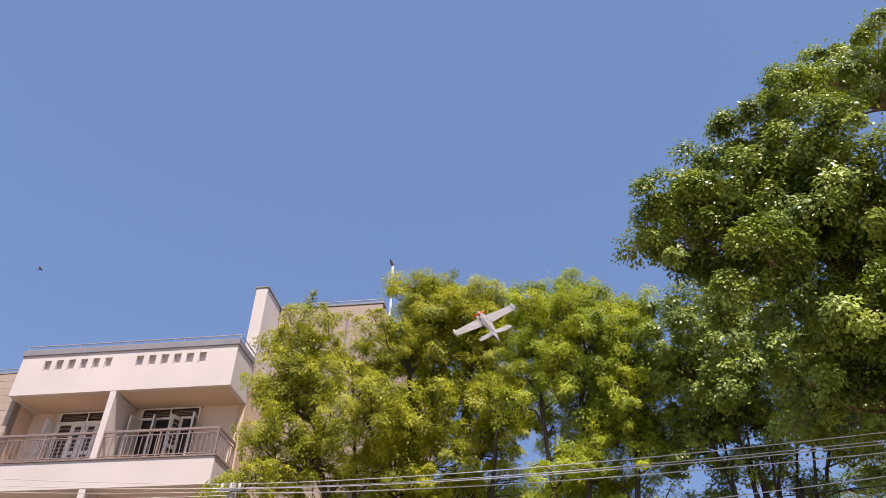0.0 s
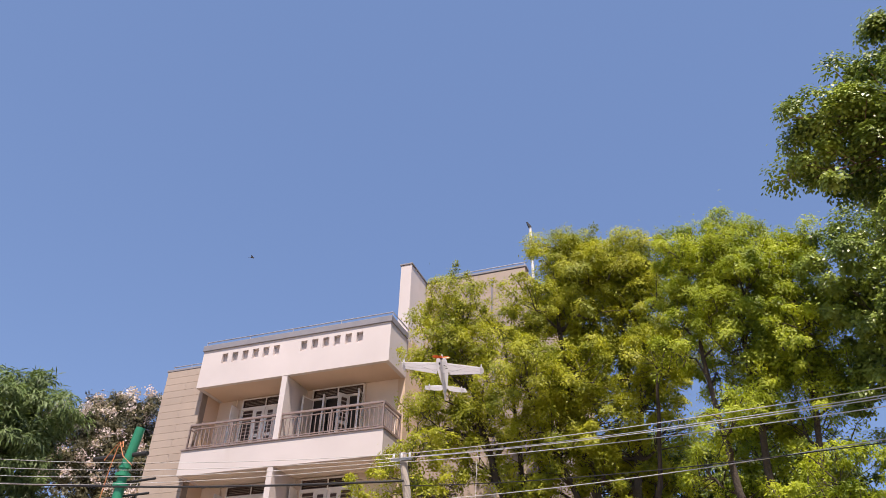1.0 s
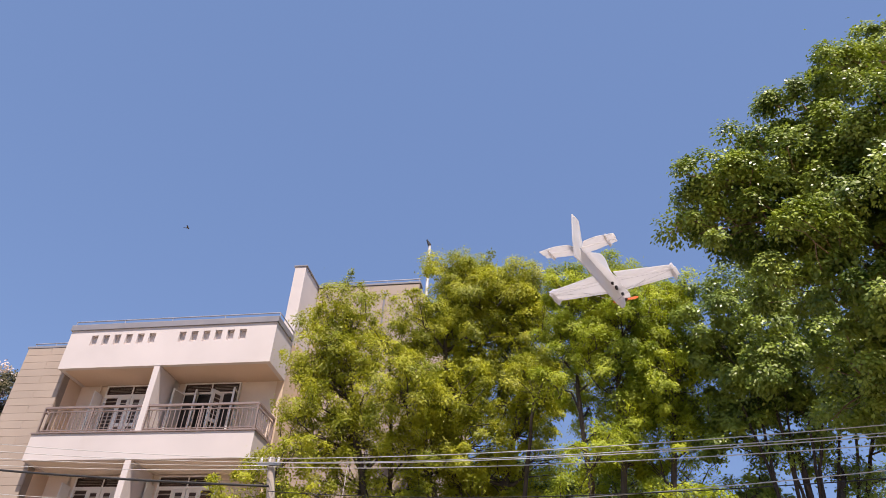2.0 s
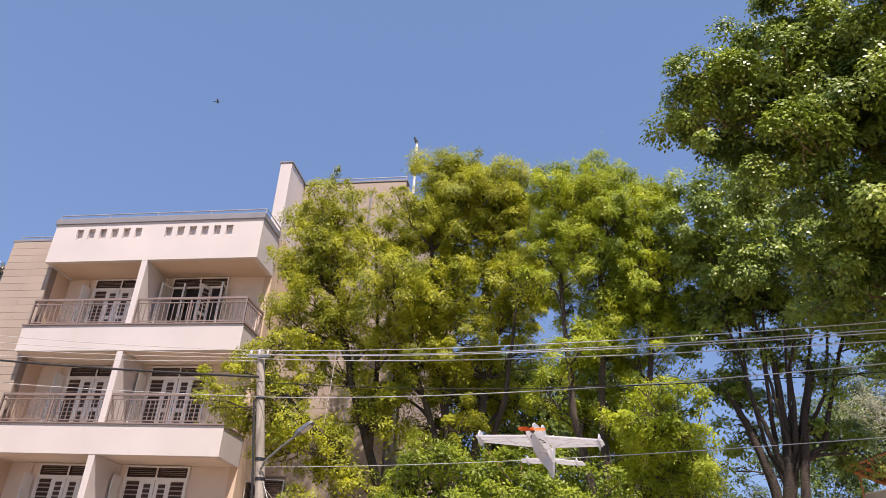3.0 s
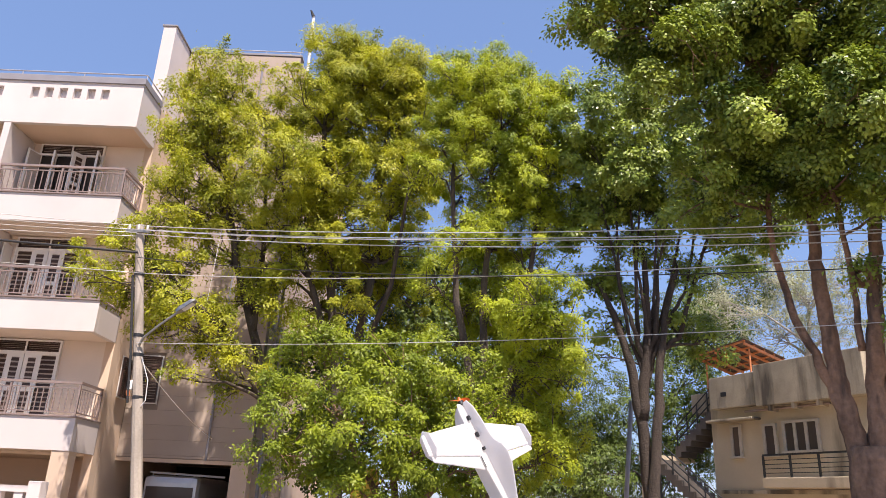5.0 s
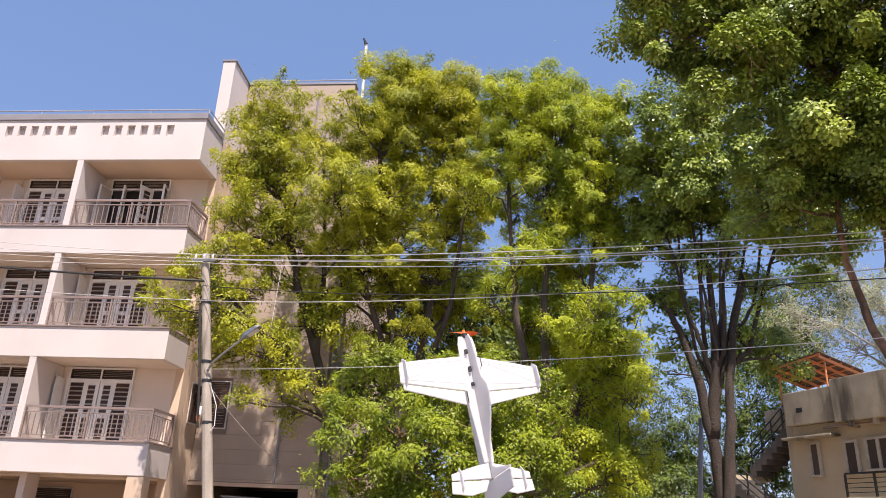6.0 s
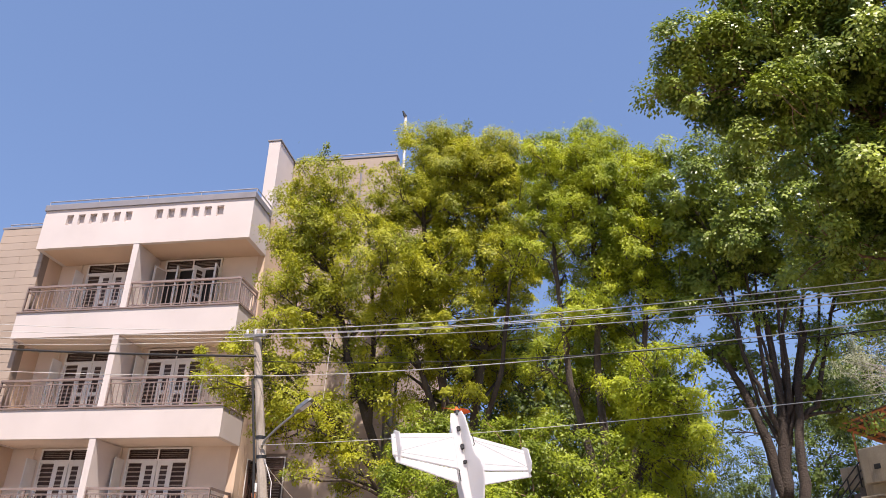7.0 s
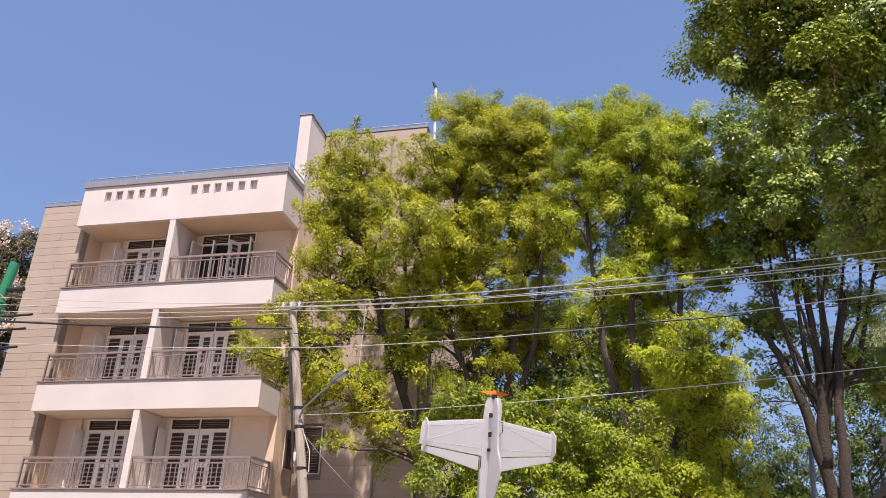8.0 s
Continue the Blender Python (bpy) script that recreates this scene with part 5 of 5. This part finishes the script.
def build_plane():
    """A flat-plate foam aerobat: a side profile crossed by a level plate with wings and tail."""
    p = thing("model_aeroplane", 0, 6, 4, "white flat-foam radio-controlled aeroplane with an orange propeller, flying", "model aeroplane")
    upper = [(0.355, 0.006), (0.355, 0.045), (0.30, 0.07), (0.20, 0.085), (0.09, 0.095), (0.05, 0.108), (0.01, 0.14), (-0.04, 0.153), (-0.10, 0.145), (-0.18, 0.112), (-0.27, 0.07), (-0.36, 0.04),
             (-0.425, 0.035), (-0.445, 0.07), (-0.475, 0.205), (-0.485, 0.205), (-0.485, 0.006)]
    lower = [(0.355, -0.006), (-0.485, -0.006), (-0.485, -0.105), (-0.30, -0.108), (-0.05, -0.118), (0.15, -0.122), (0.27, -0.115), (0.33, -0.085), (0.355, -0.05)]
    part("upper_side_plate", plate(upper, 0.009, "x"), FOAM, p)
    part("lower_side_plate", plate(lower, 0.009, "x"), FOAM, p)
    part("rudder", plate([(-0.49, 0.205), (-0.585, 0.20), (-0.60, 0.02), (-0.585, -0.115), (-0.49, -0.105)], 0.009, "x"), FOAM, p)
    part("level_plate", plate([(0.045, 0.355), (0.058, 0.30), (0.062, 0.0), (0.045, -0.2), (0.03, -0.40), (-0.03, -0.40), (-0.045, -0.2), (-0.062, 0.0), (-0.058, 0.30), (-0.045, 0.355)], 0.010), FOAM, p)
    for s in (-1, 1):
        w = part("wing", plate([(s * 0.058, 0.225), (s * 0.30, 0.195), (s * 0.45, 0.172), (s * 0.455, 0.05), (s * 0.058, 0.012)], 0.011), FOAM, p)
        part("aileron", plate([(s * 0.07, 0.008), (s * 0.44, 0.045), (s * 0.44, 0.012), (s * 0.30, -0.018), (s * 0.07, -0.072)], 0.009), FOAM, w)
        part("tip_plate", plate([(0.20, 0.0), (0.165, 0.045), (0.075, 0.05), (0.03, 0.02), (0.03, -0.02), (0.075, -0.05), (0.165, -0.045)], 0.007, "x"), FOAM, w).matrix_basis = pose(s * 0.425, 0, 0)
        for y0, y1 in ((0.20, 0.15), (0.055, 0.07), (0.20, 0.065)):
            for z in (-0.0058, 0.0058):
                part("carbon_strip", tube([(s * 0.06, y0, z), (s * 0.44, y1, z)], 0.0010, 5), CARBON, w)
        part("strut", tube([(s * 0.24, 0.12, 0.0), (s * 0.006, 0.16, -0.10)], 0.0018, 5), CARBON, w)
        part("gap_line", box(min(s * 0.055, s * 0.061), max(s * 0.055, s * 0.061), -0.06, 0.01, 0.0058, 0.0072), BLACKPART, w)
        t = part("tailplane", plate([(s * 0.006, -0.40), (s * 0.09, -0.415), (s * 0.24, -0.455), (s * 0.24, -0.49), (s * 0.006, -0.485)], 0.009), FOAM, p)
        part("elevator", plate([(s * 0.02, -0.492), (s * 0.245, -0.495), (s * 0.25, -0.555), (s * 0.14, -0.57), (s * 0.05, -0.55)], 0.008), FOAM, t)
        part("tip_plate", plate([(-0.42, 0.0), (-0.45, 0.028), (-0.53, 0.028), (-0.56, 0.0), (-0.53, -0.028), (-0.45, -0.028)], 0.006, "x"), FOAM, t).matrix_basis = pose(s * 0.19, 0, 0)
    part("pushrod", tube([(0.012, 0.02, 0.012), (0.012, -0.47, 0.02)], 0.002, 5), CARBON, p)
    part("pushrod", tube([(-0.012, 0.02, -0.012), (-0.012, -0.47, -0.02)], 0.002, 5), CARBON, p)
    motor = part("motor", tube([(0, 0.345, 0), (0, 0.375, 0)], 0.017, 14), BLACKPART, p)
    for x, y, z, a, b, c in ((0.022, 0.25, -0.018, 0.010, 0.022, 0.011), (-0.022, 0.25, 0.018, 0.010, 0.022, 0.011), (0.02, 0.13, -0.020, 0.010, 0.026, 0.013), (-0.018, 0.14, 0.018, 0.009, 0.024, 0.012),
                             (0.016, 0.06, -0.016, 0.010, 0.015, 0.010), (-0.016, 0.05, 0.016, 0.010, 0.015, 0.010), (0.016, 0.06, 0.016, 0.009, 0.013, 0.010)):
        part("fitting", box(x - a * 0.8, x + a * 0.8, y - b * 0.6, y + b * 0.6, z - c * 0.8, z + c * 0.8, 0.002), BLACKPART, p)
    part("battery", box(0.008, 0.03, 0.15, 0.21, 0.006, 0.028, 0.003), BLACKPART, p)
    for s, z in ((1, 0.02), (-1, -0.02)):
        part("battery_lead", tube([(s * 0.02, 0.22, z), (s * 0.055, 0.215, z * 1.6), (s * 0.06, 0.16, z * 1.4), (s * 0.03, 0.12, z)], 0.0028, 6), BLACKPART, p)
    return p, motor


model_plane, plane_motor = build_plane()


def propeller(parent):
    """Two twisted orange blades on a hub; turns on the nose."""
    hub = part("propeller", tube([(0, -0.008, 0), (0, 0.018, 0)], [0.014, 0.007], 12), PROP, parent, "bright orange two-bladed propeller")
    hub.matrix_basis = pose(0, 0.382, 0)
    for s in (-1, 1):
        bm = bmesh.new()
        rows_ = []
        for r, c, a in ((0.008, 0.012, 55), (0.025, 0.028, 46), (0.048, 0.034, 36), (0.072, 0.029, 28), (0.092, 0.014, 22)):
            ca, sa = math.cos(radians(a)), math.sin(radians(a))
            rows_.append([bm.verts.new((s * r, q * c * sa * s + h, q * c * ca)) for q, h in ((-0.5, 0.0), (0.0, 0.002), (0.5, 0.0), (0.0, -0.002))])
        for a, b in zip(rows_, rows_[1:]):
            for k in range(4):
                bm.faces.new((a[k], a[(k + 1) % 4], b[(k + 1) % 4], b[k]))
        bm.faces.new(rows_[-1])
        bmesh.ops.recalc_face_normals(bm, faces=bm.faces[:])
        part("blade", bm, PROP, hub)
    return hub


spinner = propeller(model_plane)
FLIGHT = [
    (0.0, -0.67, 8.51, 6.87, -13.8, 15.7, 165.6),
    (0.2, -0.82, 8.60, 6.61, -9.3, 12.0, 140.7),
    (0.5, -1.27, 8.56, 6.08, 6.5, 11.4, 99.2),
    (0.8, -2.27, 7.74, 5.29, -9.8, -28.5, 169.5),
    (1.0, -2.73, 6.97, 5.07, -1.3, -4.3, -162.5),
    (1.2, -2.71, 6.12, 5.00, 9.5, 10.9, -131.8),
    (1.5, -1.87, 4.72, 4.75, 8.7, 9.5, -97.5),
    (1.7, -0.91, 4.14, 4.59, 8.5, 5.7, -70.6),
    (2.05, 0.35, 4.35, 4.40, 6.0, 2.0, -15.0),
    (2.4, 1.10, 5.50, 3.85, 0.0, -8.0, 62.0),
    (2.8, 0.50, 5.41, 3.15, -9.7, -17.4, 139.8),
    (3.0, -0.17, 5.37, 2.865, 2.0, -3.0, 172.0),
    (3.2, -0.47, 4.82, 2.41, 19.1, -0.1, -162.8),
    (3.4, -0.60, 3.92, 2.39, 27.8, 1.1, -133.4),
    (3.5, -0.60, 3.49, 2.41, 33.2, 0.9, -120.6),
    (3.8, 0.04, 2.57, 2.36, 44.7, -15.0, -86.5),
    (4.0, 0.48, 2.62, 2.42, 49.5, -24.3, -60.5),
    (4.1, 0.63, 2.56, 2.37, 44.6, -39.0, -43.2),
    (4.2, 0.81, 2.88, 2.37, 47.7, -47.0, -35.6),
    (4.3, 0.96, 3.28, 2.35, 55.9, -49.2, -31.9),
    (4.5, 0.94, 3.44, 2.06, 103.6, -45.9, 3.7),
    (4.8, 0.66, 4.18, 1.92, 55.7, -23.5, 28.6),
    (5.0, 0.27, 4.38, 1.89, 61.0, -9.3, 46.4),
    (5.2, -0.03, 4.54, 1.97, 71.1, -12.6, 41.8),
    (6.3, -0.18, 4.09, 2.36, 76.2, -5.1, 29.2),
    (6.5, -0.19, 4.13, 2.34, 87.5, -9.7, 33.5),
    (6.7, -0.28, 4.18, 2.27, 73.5, -12.4, 29.2),
    (7.0, -0.53, 4.10, 2.25, 72.2, -0.4, 40.1),
    (7.3, -0.70, 4.12, 2.20, 74.7, 14.1, 47.6),
    (7.5, -0.68, 4.22, 2.12, 76.8, 10.1, 52.9),
    (7.7, -0.67, 4.30, 2.12, 74.7, 7.6, 45.2),
    (8.0, -0.65, 4.42, 2.20, 100.9, -0.1, 36.4),
]

# ---- pots behind the railing ----
def flower_pot(x, y, z, r):
    p = thing("flower_pot", x, y, z, "small terracotta pot with a green seedling on the balcony", "flower pot", "balcony pots")
    part("pot", tube([(0, 0, 0), (0, 0, 0.20), (0, 0, 0.205), (0, 0, 0.24)], [r * 0.7, r, r * 1.12, r * 1.12], 14), TERRACOTTA, p)
    rng = np.random.default_rng(int(100 * abs(x)))
    n = 60
    at = rng.normal(0, 0.05, (n, 3)) + np.array((0, 0, 0.30))
    plant = new("seedling", leaf_mesh("seedling", at, unit(rng.normal(0, 1, (n, 3)) + np.array((0, 0, 0.6))), unit(rng.normal(0, 1, (n, 3))), rng.uniform(0.07, 0.12, n), rng.uniform(0.03, 0.05, n), LEAF_LOW))
    plant.parent = p
    plant["kind"] = "stuff"


for x, r in ((-9.62, 0.11), (-9.95, 0.10), (-10.35, 0.10)):
    flower_pot(x, 19.35, 6.26, r)


# ---- a kite bird high over the street ----
def build_bird():
    b = thing("bird", -20, 60, 45, "small dark bird of prey gliding high in the sky", "bird")
    part("body", tube([(0, 0.22, 0), (0, 0.10, 0.01), (0, -0.08, 0), (0, -0.22, 0)], [0.012, 0.05, 0.045, 0.015], 8), BIRD, b, smooth=True)
    part("tail", plate([(-0.03, -0.18), (0.03, -0.18), (0.08, -0.36), (-0.08, -0.36)], 0.008), BIRD, b)
    for s in (-1, 1):
        part("wing", plate([(s * 0.02, 0.10), (s * 0.25, 0.13), (s * 0.52, 0.02), (s * 0.50, -0.03), (s * 0.25, 0.0), (s * 0.02, -0.06)], 0.01), BIRD, b).matrix_basis = pose(0, 0, 0, 0, -10 * s, 0)
    return b


kite = build_bird()


# ---- cladding boards of the block ----
def clad_all():
    side = part("side_cladding", box(-18.37 + 12.0, XL + 11.99, YS - 20.412, YS - 20.402, 0, 12.72), JOINT, block)
    cladding(side, -18.37 + 12, XL + 11.99, YS - 20.412, 0, 12.72)
    cladding(wing_wall, -9.28 + 12, -5.44 + 12, YW - 20.4, 2.62, 16.13, cut=((-9.10 + 12, -8.34 + 12, 4.08, 5.58),), step=0.42, gap=0.006)


clad_all()


def motions():
    walk(model_plane, [(t, pose(x, y, z, a, b, c)) for t, x, y, z, a, b, c in FLIGHT])
    walk(kite, [(0.0, pose(-43.7, 47.7, 39.5, 4, 10, -70)), (1.5, pose(-38.1, 50.1, 42.3, 4, 14, -68)), (3.0, pose(-32.2, 51.3, 45.9, 5, 10, -66)), (8.0, pose(-12.5, 52.0, 78.0, 5, 8, -66))])
    walk(spinner, [(i / 10, pose(0, 0.382, 0, 0, 72 * i, 0)) for i in range(81)])


motions()
